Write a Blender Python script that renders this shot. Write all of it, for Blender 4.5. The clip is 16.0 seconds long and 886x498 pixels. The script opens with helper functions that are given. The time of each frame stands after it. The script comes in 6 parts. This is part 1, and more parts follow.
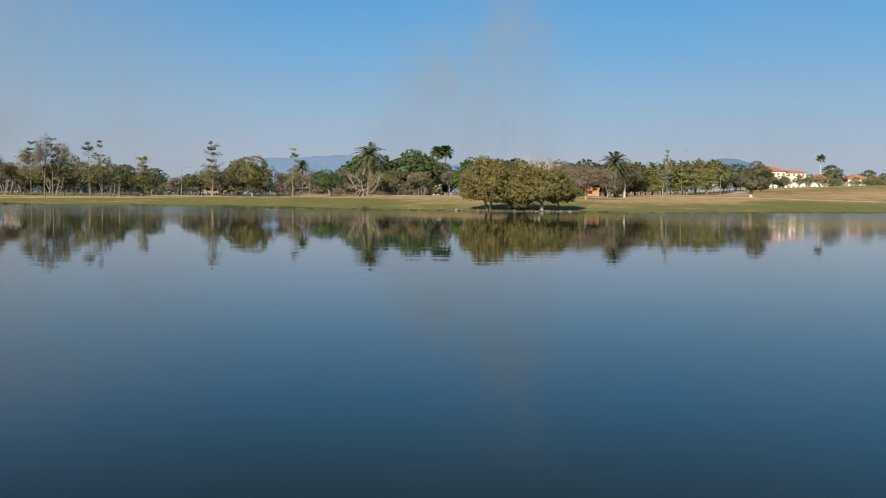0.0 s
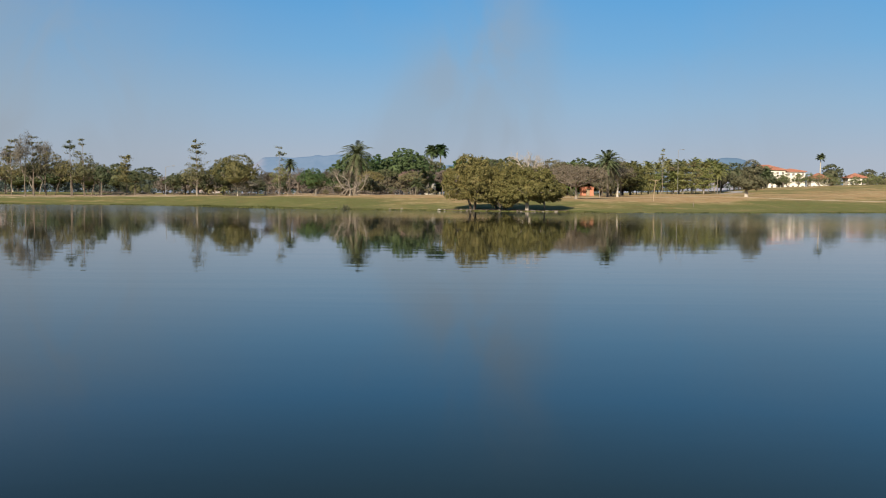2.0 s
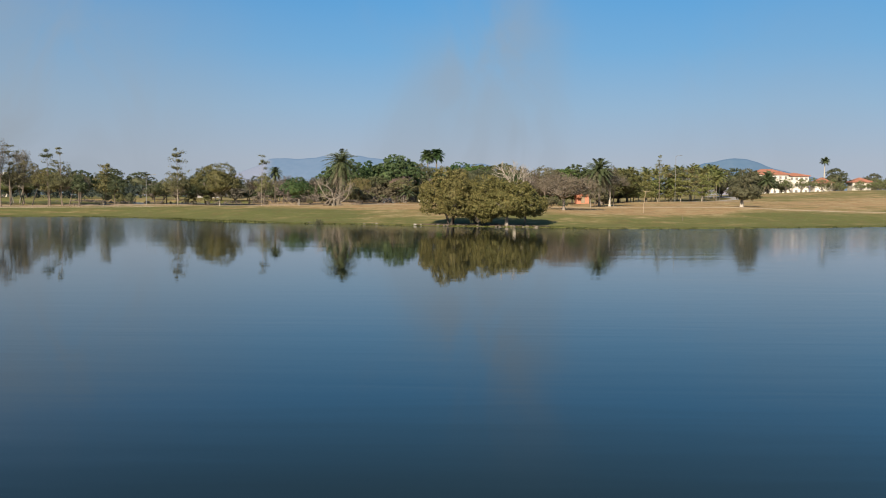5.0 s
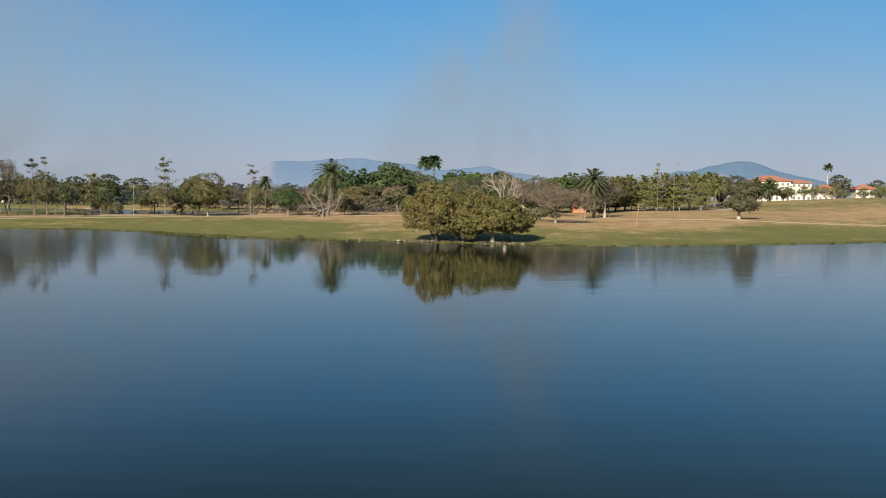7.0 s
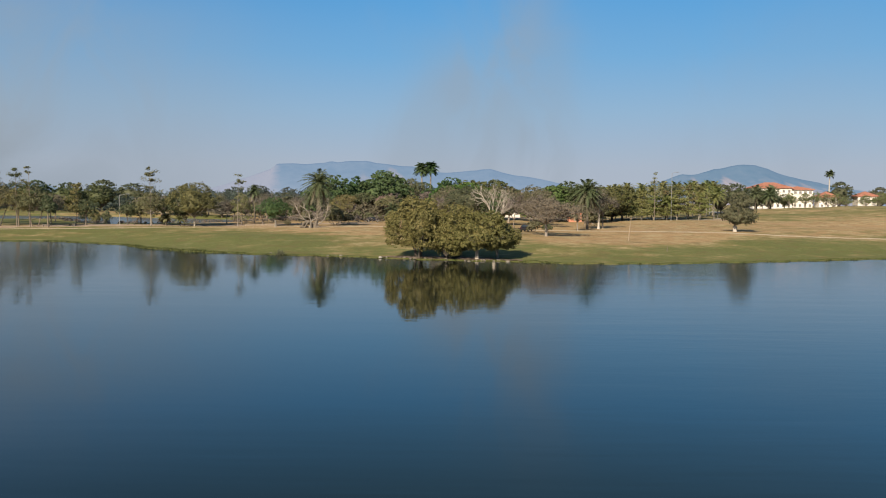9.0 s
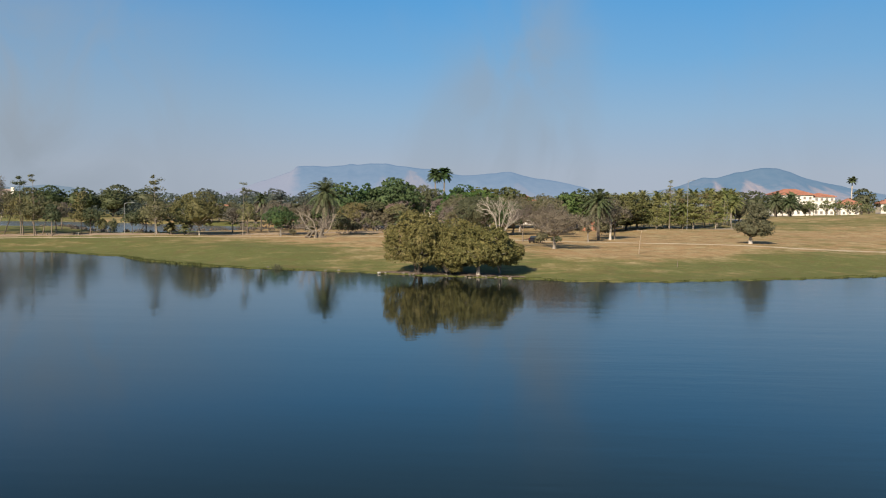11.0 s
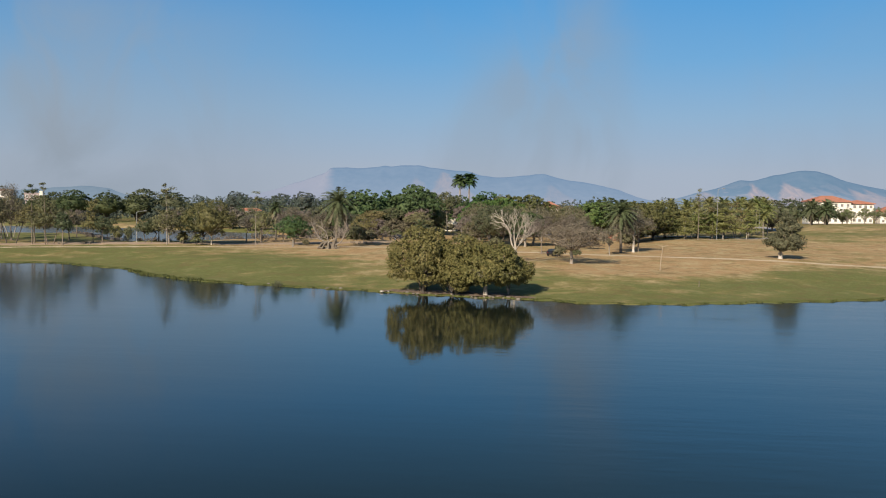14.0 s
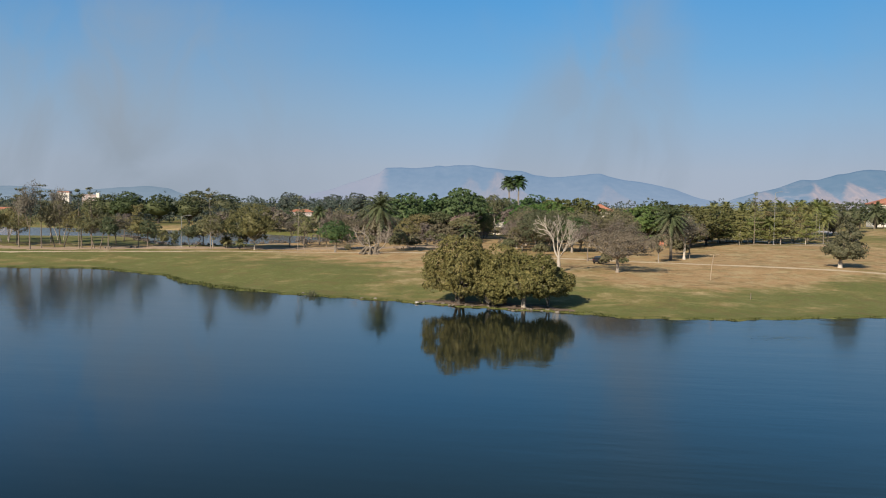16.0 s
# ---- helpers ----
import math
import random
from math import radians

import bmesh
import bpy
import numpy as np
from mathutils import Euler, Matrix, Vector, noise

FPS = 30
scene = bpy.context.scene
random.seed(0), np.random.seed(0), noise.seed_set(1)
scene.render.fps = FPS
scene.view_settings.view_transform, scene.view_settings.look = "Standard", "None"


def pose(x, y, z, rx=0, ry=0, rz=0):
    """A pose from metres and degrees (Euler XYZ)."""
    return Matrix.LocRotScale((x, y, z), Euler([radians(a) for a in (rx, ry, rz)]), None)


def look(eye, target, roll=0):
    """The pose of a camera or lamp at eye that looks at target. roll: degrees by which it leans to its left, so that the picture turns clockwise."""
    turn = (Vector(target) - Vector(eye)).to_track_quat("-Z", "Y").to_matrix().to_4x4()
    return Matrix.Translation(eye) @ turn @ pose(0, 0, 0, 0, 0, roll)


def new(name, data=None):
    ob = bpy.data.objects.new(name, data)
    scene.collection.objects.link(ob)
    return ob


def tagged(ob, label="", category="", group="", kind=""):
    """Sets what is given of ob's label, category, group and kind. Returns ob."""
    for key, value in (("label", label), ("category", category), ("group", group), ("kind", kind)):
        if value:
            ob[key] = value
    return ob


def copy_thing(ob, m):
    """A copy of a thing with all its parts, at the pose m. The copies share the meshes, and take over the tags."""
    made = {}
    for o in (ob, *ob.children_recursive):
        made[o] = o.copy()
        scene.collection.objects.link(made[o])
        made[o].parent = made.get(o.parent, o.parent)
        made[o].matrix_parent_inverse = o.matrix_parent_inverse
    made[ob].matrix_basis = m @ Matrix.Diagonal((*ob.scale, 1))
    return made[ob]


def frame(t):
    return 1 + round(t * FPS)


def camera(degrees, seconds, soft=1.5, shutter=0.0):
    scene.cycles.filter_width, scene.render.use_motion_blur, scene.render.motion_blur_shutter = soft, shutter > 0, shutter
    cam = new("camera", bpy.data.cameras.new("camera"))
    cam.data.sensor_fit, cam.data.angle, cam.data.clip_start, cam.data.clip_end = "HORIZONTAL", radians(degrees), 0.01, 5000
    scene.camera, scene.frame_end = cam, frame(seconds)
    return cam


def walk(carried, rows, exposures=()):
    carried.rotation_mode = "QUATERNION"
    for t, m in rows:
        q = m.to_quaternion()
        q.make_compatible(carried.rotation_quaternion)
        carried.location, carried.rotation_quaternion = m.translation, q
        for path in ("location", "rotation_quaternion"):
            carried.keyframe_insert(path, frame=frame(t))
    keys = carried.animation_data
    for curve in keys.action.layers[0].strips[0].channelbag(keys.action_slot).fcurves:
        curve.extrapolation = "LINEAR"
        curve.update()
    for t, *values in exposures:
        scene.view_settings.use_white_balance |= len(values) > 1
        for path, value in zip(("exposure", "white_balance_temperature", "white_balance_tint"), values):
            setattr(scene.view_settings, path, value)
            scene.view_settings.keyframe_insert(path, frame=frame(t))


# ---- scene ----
cam = camera(54, 16.0, soft=1.05)

# seconds, place, then turn to the left, tilt down and lean, in degrees
PATH = [
    (0.0, -5.33, -7.76, 2.35, -0.649, 3.412, 0.46),
    (0.5, -4.49, -6.55, 2.20, -0.588, 3.398, 0.44),
    (1.0, -3.64, -5.37, 2.16, -0.582, 3.419, 0.46),
    (1.5, -2.79, -4.22, 2.24, -0.589, 3.431, 0.46),
    (2.0, -1.93, -3.09, 2.40, -0.517, 3.454, 0.47),
    (2.5, -1.07, -1.99, 2.65, -0.463, 3.496, 0.48),
    (3.0, -0.21, -0.89, 2.96, -0.409, 3.507, 0.47),
    (3.5, 0.65, 0.19, 3.33, -0.326, 3.485, 0.44),
    (4.25, 1.93, 1.80, 3.97, -0.182, 3.452, 0.42),
    (5.0, 3.19, 3.39, 4.69, -0.038, 3.419, 0.41),
    (6.0, 4.86, 5.52, 5.72, 0.153, 3.376, 0.40),
    (6.5, 5.68, 6.58, 6.25, 0.239, 3.325, 0.43),
    (7.0, 6.48, 7.65, 6.77, 0.294, 3.271, 0.47),
    (7.5, 7.28, 8.72, 7.30, 0.320, 3.239, 0.45),
    (8.0, 8.06, 9.80, 7.81, 0.382, 3.218, 0.55),
    (8.5, 8.82, 10.88, 8.32, 0.460, 3.176, 0.56),
    (10.0, 11.03, 14.17, 9.72, 0.620, 3.000, 0.62),
    (10.8, 12.14, 15.94, 10.40, 1.220, 2.970, 0.66),
    (11.0, 12.41, 16.39, 10.56, 1.858, 2.975, 0.72),
    (11.5, 13.07, 17.50, 10.94, 3.380, 2.977, 0.81),
    (12.0, 13.72, 18.62, 11.31, 3.672, 2.957, 0.84),
    (12.5, 14.34, 19.74, 11.65, 3.761, 2.952, 0.83),
    (13.0, 14.94, 20.85, 11.98, 3.816, 2.926, 0.84),
    (13.5, 15.52, 21.96, 12.30, 3.890, 2.913, 0.87),
    (14.0, 16.08, 23.07, 12.61, 4.073, 2.902, 0.94),
    (14.5, 16.62, 24.17, 12.92, 5.604, 2.913, 0.95),
    (15.0, 17.14, 25.25, 13.22, 7.111, 2.950, 1.00),
    (15.5, 17.63, 26.32, 13.54, 7.174, 2.955, 0.97),
    (16.0, 18.11, 27.37, 13.86, 7.649, 2.986, 0.97),
]


def path_pose(x, y, z, turn, tilt, lean):
    a, b = radians(turn), radians(tilt)
    ahead = Vector((-math.sin(a) * math.cos(b), math.cos(a) * math.cos(b), -math.sin(b)))
    return look((x, y, z), Vector((x, y, z)) + ahead, lean)


# the camera warms and brightens its picture slightly while it is low over the lake
EXPOSURES = [(0.0, 0.84, 6660, 10), (8.0, 0.83, 6600, 10), (12.0, 0.79, 6500, 10), (16.0, 0.77, 6390, 10)]
walk(cam, [(t, path_pose(*p)) for t, *p in PATH], EXPOSURES)

# ---- world and sun ----
SUN_TO = Vector((-0.38, -0.92, 0.0)).normalized()
SUN_UP = radians(30)
world = bpy.data.worlds.new("sky")
scene.world = world
world.use_nodes = True
wn, wl = world.node_tree.nodes, world.node_tree.links
wn.clear()
w_out = wn.new("ShaderNodeOutputWorld")
w_bg = wn.new("ShaderNodeBackground")
w_sky = wn.new("ShaderNodeTexSky")
w_sky.sky_type = "NISHITA"
w_sky.sun_disc = False
w_sky.sun_elevation = SUN_UP
w_sky.sun_rotation = math.atan2(SUN_TO.x, SUN_TO.y)
w_sky.altitude = 50
w_sky.air_density = 1.0
w_sky.dust_density = 0.6
w_sky.ozone_density = 1.5
SKY_STRENGTH = 0.085
BAND = 0.68 / SKY_STRENGTH
w_bg.inputs["Strength"].default_value = SKY_STRENGTH


def wmath(op, a, b=None, clamp=False):
    n = wn.new("ShaderNodeMath")
    n.operation, n.use_clamp = op, clamp
    for i, v in enumerate((a, b)):
        if v is None:
            continue
        if isinstance(v, (int, float)):
            n.inputs[i].default_value = v
        else:
            wl.new(v, n.inputs[i])
    return n.outputs[0]


def wmix(fac, a, b, blend="MIX"):
    n = wn.new("ShaderNodeMix")
    n.data_type, n.blend_type = "RGBA", blend
    for key, v in (("Factor", fac), ("A", a), ("B", b)):
        k = [s for s in n.inputs if s.name == key and s.enabled][0]
        if isinstance(v, (int, float)):
            k.default_value = v
        elif isinstance(v, tuple):
            k.default_value = v
        else:
            wl.new(v, k)
    return [s for s in n.outputs if s.enabled][0]


w_co = wn.new("ShaderNodeTexCoord")
w_sep = wn.new("ShaderNodeSeparateXYZ")
wl.new(w_co.outputs["Generated"], w_sep.inputs[0])
up = wmath("MAXIMUM", w_sep.outputs["Z"], 0.0)
# the hazy band of sky over the horizon, from grey-lilac up to clear blue
w_band = wn.new("ShaderNodeValToRGB")
wl.new(up, w_band.inputs["Fac"])
band = w_band.color_ramp
band.elements[0].position, band.elements[0].color = 0.0, (0.348, 0.388, 0.458, 1)
band.elements[1].position, band.elements[1].color = 0.50, (0.060, 0.150, 0.290, 1)
for at, col in ((0.04, (0.334, 0.394, 0.480)), (0.10, (0.240, 0.385, 0.545)), (0.163, (0.140, 0.345, 0.590)), (0.225, (0.085, 0.300, 0.590)), (0.33, (0.060, 0.180, 0.335))):
    e = band.elements.new(at)
    e.color = (*col, 1)
lifted = wmix(1.0, w_band.outputs["Color"], (BAND, BAND, BAND, 1.0), "MULTIPLY")
sky_tint = wmix(1.0, w_sky.outputs["Color"], (0.86, 0.95, 1.0, 1.0), "MULTIPLY")
high = wn.new("ShaderNodeMapRange")
high.interpolation_type = "SMOOTHSTEP"
high.inputs["From Min"].default_value, high.inputs["From Max"].default_value = 0.34, 0.6
wl.new(up, high.inputs["Value"])
hazed = wmix(high.outputs[0], lifted, sky_tint)
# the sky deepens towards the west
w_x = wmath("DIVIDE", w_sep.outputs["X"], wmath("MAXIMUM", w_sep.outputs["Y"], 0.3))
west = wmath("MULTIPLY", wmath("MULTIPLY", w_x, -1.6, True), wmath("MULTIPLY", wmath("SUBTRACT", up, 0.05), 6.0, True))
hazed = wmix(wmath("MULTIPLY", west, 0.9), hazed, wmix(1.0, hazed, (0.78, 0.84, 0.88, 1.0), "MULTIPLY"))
# added darkening of the unseen upper western sky, to dim its reflection
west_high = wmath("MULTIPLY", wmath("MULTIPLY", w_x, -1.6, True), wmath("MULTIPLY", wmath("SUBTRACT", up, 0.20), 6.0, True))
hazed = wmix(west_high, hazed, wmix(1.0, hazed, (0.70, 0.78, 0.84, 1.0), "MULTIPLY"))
# smoke of distant fires: upright wisps over the plain
w_map = wn.new("ShaderNodeMapping")
w_map.inputs["Scale"].default_value = (10.0, 10.0, 6.5)
w_map.inputs["Location"].default_value = (1.7, 0.4, 0.3)
wl.new(w_co.outputs["Generated"], w_map.inputs["Vector"])
w_noise = wn.new("ShaderNodeTexNoise")
w_noise.inputs["Scale"].default_value = 1.0
w_noise.inputs["Detail"].default_value = 5.0
w_noise.inputs["Roughness"].default_value = 0.55
w_noise.inputs["Distortion"].default_value = 0.7
wl.new(w_map.outputs["Vector"], w_noise.inputs["Vector"])
w_ramp = wn.new("ShaderNodeMapRange")
w_ramp.inputs["From Min"].default_value = 0.36
w_ramp.inputs["From Max"].default_value = 0.66
wl.new(w_noise.outputs["Fac"], w_ramp.inputs["Value"])
across = wmath("DIVIDE", w_sep.outputs["X"], wmath("MAXIMUM", w_sep.outputs["Y"], 0.05))
sway = wmath("MULTIPLY", wmath("SUBTRACT", w_noise.outputs["Fac"], 0.5), 0.20)
swayed = wmath("ADD", across, sway)
plumes = 0.0
# where each plume stands, how it leans and widens upward, and how thick it is
for at, lean, wide, grow, thick in ((0.015, 0.30, 0.115, 0.12, 0.27), (-0.045, 0.40, 0.040, 0.15, 0.20), (0.030, 0.25, 0.016, 0.12, 0.46), (0.098, 0.05, 0.014, 0.10, 0.50),
                                    (-0.60, 0.10, 0.17, 0.20, 0.75), (-0.43, -0.20, 0.12, 0.10, 0.60), (-0.30, 0.0, 0.13, 0.05, 0.34), (0.36, 0.25, 0.08, 0.15, 0.30)):
    centre = wmath("ADD", wmath("MULTIPLY", up, lean), at)
    q = wmath("DIVIDE", wmath("SUBTRACT", swayed, centre), wmath("ADD", wmath("MULTIPLY", up, grow), wide))
    bell = wmath("MULTIPLY", wmath("POWER", 2.71828, wmath("MULTIPLY", wmath("MULTIPLY", q, q), -1.0)), thick)
    plumes = wmath("ADD", plumes, bell)
low = wmath("MULTIPLY", wmath("SUBTRACT", 1.0, wmath("MULTIPLY", up, 2.2), True), wmath("MULTIPLY", wmath("SUBTRACT", 0.34, up), 6.5, True))
smoke = wmath("MULTIPLY", wmath("MULTIPLY", wmath("ADD", wmath("MULTIPLY", w_ramp.outputs[0], 0.58), 0.42), plumes), low, True)
# smoke is thinned in that unseen part too, for the same reflection
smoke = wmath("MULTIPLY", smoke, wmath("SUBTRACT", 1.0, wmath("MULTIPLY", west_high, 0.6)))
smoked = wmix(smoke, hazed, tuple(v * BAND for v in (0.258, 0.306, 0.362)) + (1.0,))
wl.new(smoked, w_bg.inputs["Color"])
wl.new(w_bg.outputs[0], w_out.inputs[0])

sun_data = bpy.data.lights.new("sun", "SUN")
sun_data.energy = 5.0
sun_data.angle = radians(0.8)
sun_data.color = (1.0, 0.87, 0.70)
sun = new("sun", sun_data)
sun.matrix_world = look((SUN_TO.x * 300, SUN_TO.y * 300, 300 * math.tan(SUN_UP)), (0, 0, 0))

rng = np.random.default_rng(7)


# ---- materials ----
class Nodes:
    """A small node builder."""

    def __init__(self, name):
        self.mat = bpy.data.materials.new(name)
        self.mat.use_nodes = True
        self.n, self.l = self.mat.node_tree.nodes, self.mat.node_tree.links
        self.bsdf = self.n["Principled BSDF"]
        self.out = self.n["Material Output"]

    def put(self, socket, v):
        if isinstance(v, (int, float)):
            socket.default_value = v
        elif isinstance(v, tuple):
            socket.default_value = (*v, 1.0) if len(v) == 3 and socket.type == "RGBA" else v
        else:
            self.l.new(v, socket)

    def coords(self, kind="Object", scale=(1, 1, 1)):
        if kind == "World":
            src = self.n.new("ShaderNodeNewGeometry").outputs["Position"]
        else:
            src = self.n.new("ShaderNodeTexCoord").outputs[kind]
        m = self.n.new("ShaderNodeMapping")
        m.inputs["Scale"].default_value = scale
        self.l.new(src, m.inputs["Vector"])
        return m.outputs["Vector"]

    def noise(self, vec, scale, detail=4.0, rough=0.55, distort=0.0):
        t = self.n.new("ShaderNodeTexNoise")
        self.l.new(vec, t.inputs["Vector"])
        for k, v in (("Scale", scale), ("Detail", detail), ("Roughness", rough), ("Distortion", distort)):
            t.inputs[k].default_value = v
        return t.outputs["Fac"]

    def ramp(self, fac, lo, hi, a=0.0, b=1.0):
        t = self.n.new("ShaderNodeMapRange")
        self.put(t.inputs["Value"], fac)
        for k, v in (("From Min", lo), ("From Max", hi), ("To Min", a), ("To Max", b)):
            t.inputs[k].default_value = v
        return t.outputs[0]

    def mix(self, fac, a, b, blend="MIX"):
        t = self.n.new("ShaderNodeMix")
        t.data_type, t.blend_type = "RGBA", blend
        ins = [s for s in t.inputs if s.enabled]
        for s, v in zip(ins, (fac, a, b)):
            self.put(s, v)
        return [s for s in t.outputs if s.enabled][0]

    def math(self, op, a, b=0.0):
        t = self.n.new("ShaderNodeMath")
        t.operation = op
        self.put(t.inputs[0], a)
        self.put(t.inputs[1], b)
        return t.outputs[0]

    def bump(self, height, strength, dist=0.1):
        t = self.n.new("ShaderNodeBump")
        t.inputs["Strength"].default_value = strength
        t.inputs["Distance"].default_value = dist
        self.l.new(height, t.inputs["Height"])
        self.l.new(t.outputs[0], self.bsdf.inputs["Normal"])

    def set(self, **kw):
        for k, v in kw.items():
            self.put(self.bsdf.inputs[{"color": "Base Color", "rough": "Roughness", "metal": "Metallic", "ior": "IOR",
                                       "spec": "Specular IOR Level", "glow": "Emission Color", "power": "Emission Strength"}[k]], v)
        return self


def plain(name, a, b, rough=0.7, scale=3.0, bump=0.0, metal=0.0):
    m = Nodes(name)
    v = m.coords("Object")
    f = m.noise(v, scale, 5.0)
    g = m.noise(v, scale * 9, 3.0)
    m.set(color=m.mix(m.ramp(g, 0.35, 0.7, 0.0, 0.35), m.mix(m.ramp(f, 0.35, 0.65), a, b), tuple(c * 0.6 for c in a)), rough=rough, metal=metal)
    if bump:
        m.bump(g, bump, 0.05)
    return m.mat


def leaf_mat(name, a, b, c, thin=0.25, vary=1.0):
    """Foliage: each leaf takes a colour between a and b, a few turn to c; each tree differs a little."""
    m = Nodes(name)
    isl = m.n.new("ShaderNodeNewGeometry").outputs["Random Per Island"]
    obj = m.n.new("ShaderNodeObjectInfo").outputs["Random"]
    v = m.coords("Object")
    big = m.noise(v, 0.55, 3.0)
    col = m.mix(m.ramp(m.math("ADD", m.math("MULTIPLY", isl, 0.55), m.math("MULTIPLY", big, 0.6)), 0.2, 0.95), a, b)
    col = m.mix(m.ramp(isl, 0.80, 1.0, 0.0, 0.75), col, c)
    col = m.mix(m.ramp(obj, 0.0, 0.5, 0.45 * vary, 0.0), col, (a[0] * 0.75, a[1] * 1.0, a[2] * 0.9))
    col = m.mix(m.ramp(obj, 0.5, 1.0, 0.0, 0.35 * vary), col, (c[0] * 0.8, c[1] * 0.72, c[2] * 0.9))
    m.set(color=col, rough=0.62, spec=0.25)
    tr = m.n.new("ShaderNodeBsdfTranslucent")
    m.l.new(col, tr.inputs["Color"])
    mx = m.n.new("ShaderNodeMixShader")
    mx.inputs[0].default_value = thin
    m.l.new(m.bsdf.outputs[0], mx.inputs[1])
    m.l.new(tr.outputs[0], mx.inputs[2])
    m.l.new(mx.outputs[0], m.out.inputs[0])
    return m.mat


def bark_mat(name, a, b):
    m = Nodes(name)
    v = m.coords("Object", (1, 1, 0.25))
    f = m.noise(v, 2.0, 5.0)
    g = m.noise(v, 14.0, 4.0)
    m.set(color=m.mix(m.ramp(f, 0.35, 0.68), a, m.mix(m.ramp(g, 0.4, 0.65), b, tuple(x * 0.6 for x in b))), rough=0.85)
    m.bump(g, 0.5, 0.04)
    return m.mat


def water_mat(name):
    m = Nodes(name)
    v = m.coords("World", (0.55, 1.6, 1.0))
    w = m.coords("World", (0.10, 0.45, 1.0))
    f = m.noise(v, 1.0, 3.0, 0.5, 0.4)
    s = m.noise(w, 0.5, 3.0)
    patch = m.ramp(m.noise(m.coords("World", (0.008, 0.02, 1.0)), 1.0, 2.0), 0.40, 0.66, 0.35, 1.0)
    crest = m.noise(m.coords("World", (0.10, 0.95, 1.0)), 1.0, 2.0, 0.45, 0.3)
    h = m.math("ADD", m.math("ADD", m.math("MULTIPLY", f, 0.22), m.math("MULTIPLY", crest, 0.12)), m.math("MULTIPLY", s, 0.9))
    sep = m.n.new("ShaderNodeSeparateXYZ")
    m.l.new(m.n.new("ShaderNodeNewGeometry").outputs["Position"], sep.inputs[0])
    patch = m.math("MULTIPLY", patch, m.ramp(sep.outputs["Y"], 45, 125, 0.30, 1.1))
    # breezes ruffle the water to the east and the west; the middle lies calmer
    aside = m.math("MULTIPLY", sep.outputs["Y"], 0.11)
    east = m.math("MULTIPLY", m.ramp(sep.outputs["Y"], 15, 100), m.ramp(m.math("SUBTRACT", sep.outputs["X"], aside), 0, 14))
    west = m.math("MULTIPLY", m.ramp(sep.outputs["Y"], 40, 130), m.ramp(m.math("ADD", sep.outputs["X"], aside), -22, -2, 1.0, 0.0))
    patch = m.math("ADD", patch, m.math("ADD", m.math("MULTIPLY", east, 0.8), m.math("MULTIPLY", west, 0.8)))
    m.set(color=(0.0065, 0.0105, 0.0085), rough=m.math("ADD", m.math("MULTIPLY", m.math("ADD", east, west), 0.050), m.ramp(sep.outputs["Y"], 70, 135, 0.025, 0.078)), ior=1.33)
    lap = m.math("MULTIPLY", m.math("MULTIPLY", crest, m.ramp(sep.outputs["Y"], 32, 60, 0.20, 0.0)), m.ramp(sep.outputs["Y"], 8, 22))
    m.bump(m.math("ADD", m.math("MULTIPLY", h, patch), lap), 0.20, 0.11)
    return m.mat


def pond_mat(name):
    m = Nodes(name)
    f = m.noise(m.coords("World", (0.3, 1.0, 1.0)), 0.6, 3.0)
    m.set(color=(0.088, 0.086, 0.074), rough=0.20, ior=1.33)
    m.bump(f, 0.2, 0.06)
    return m.mat


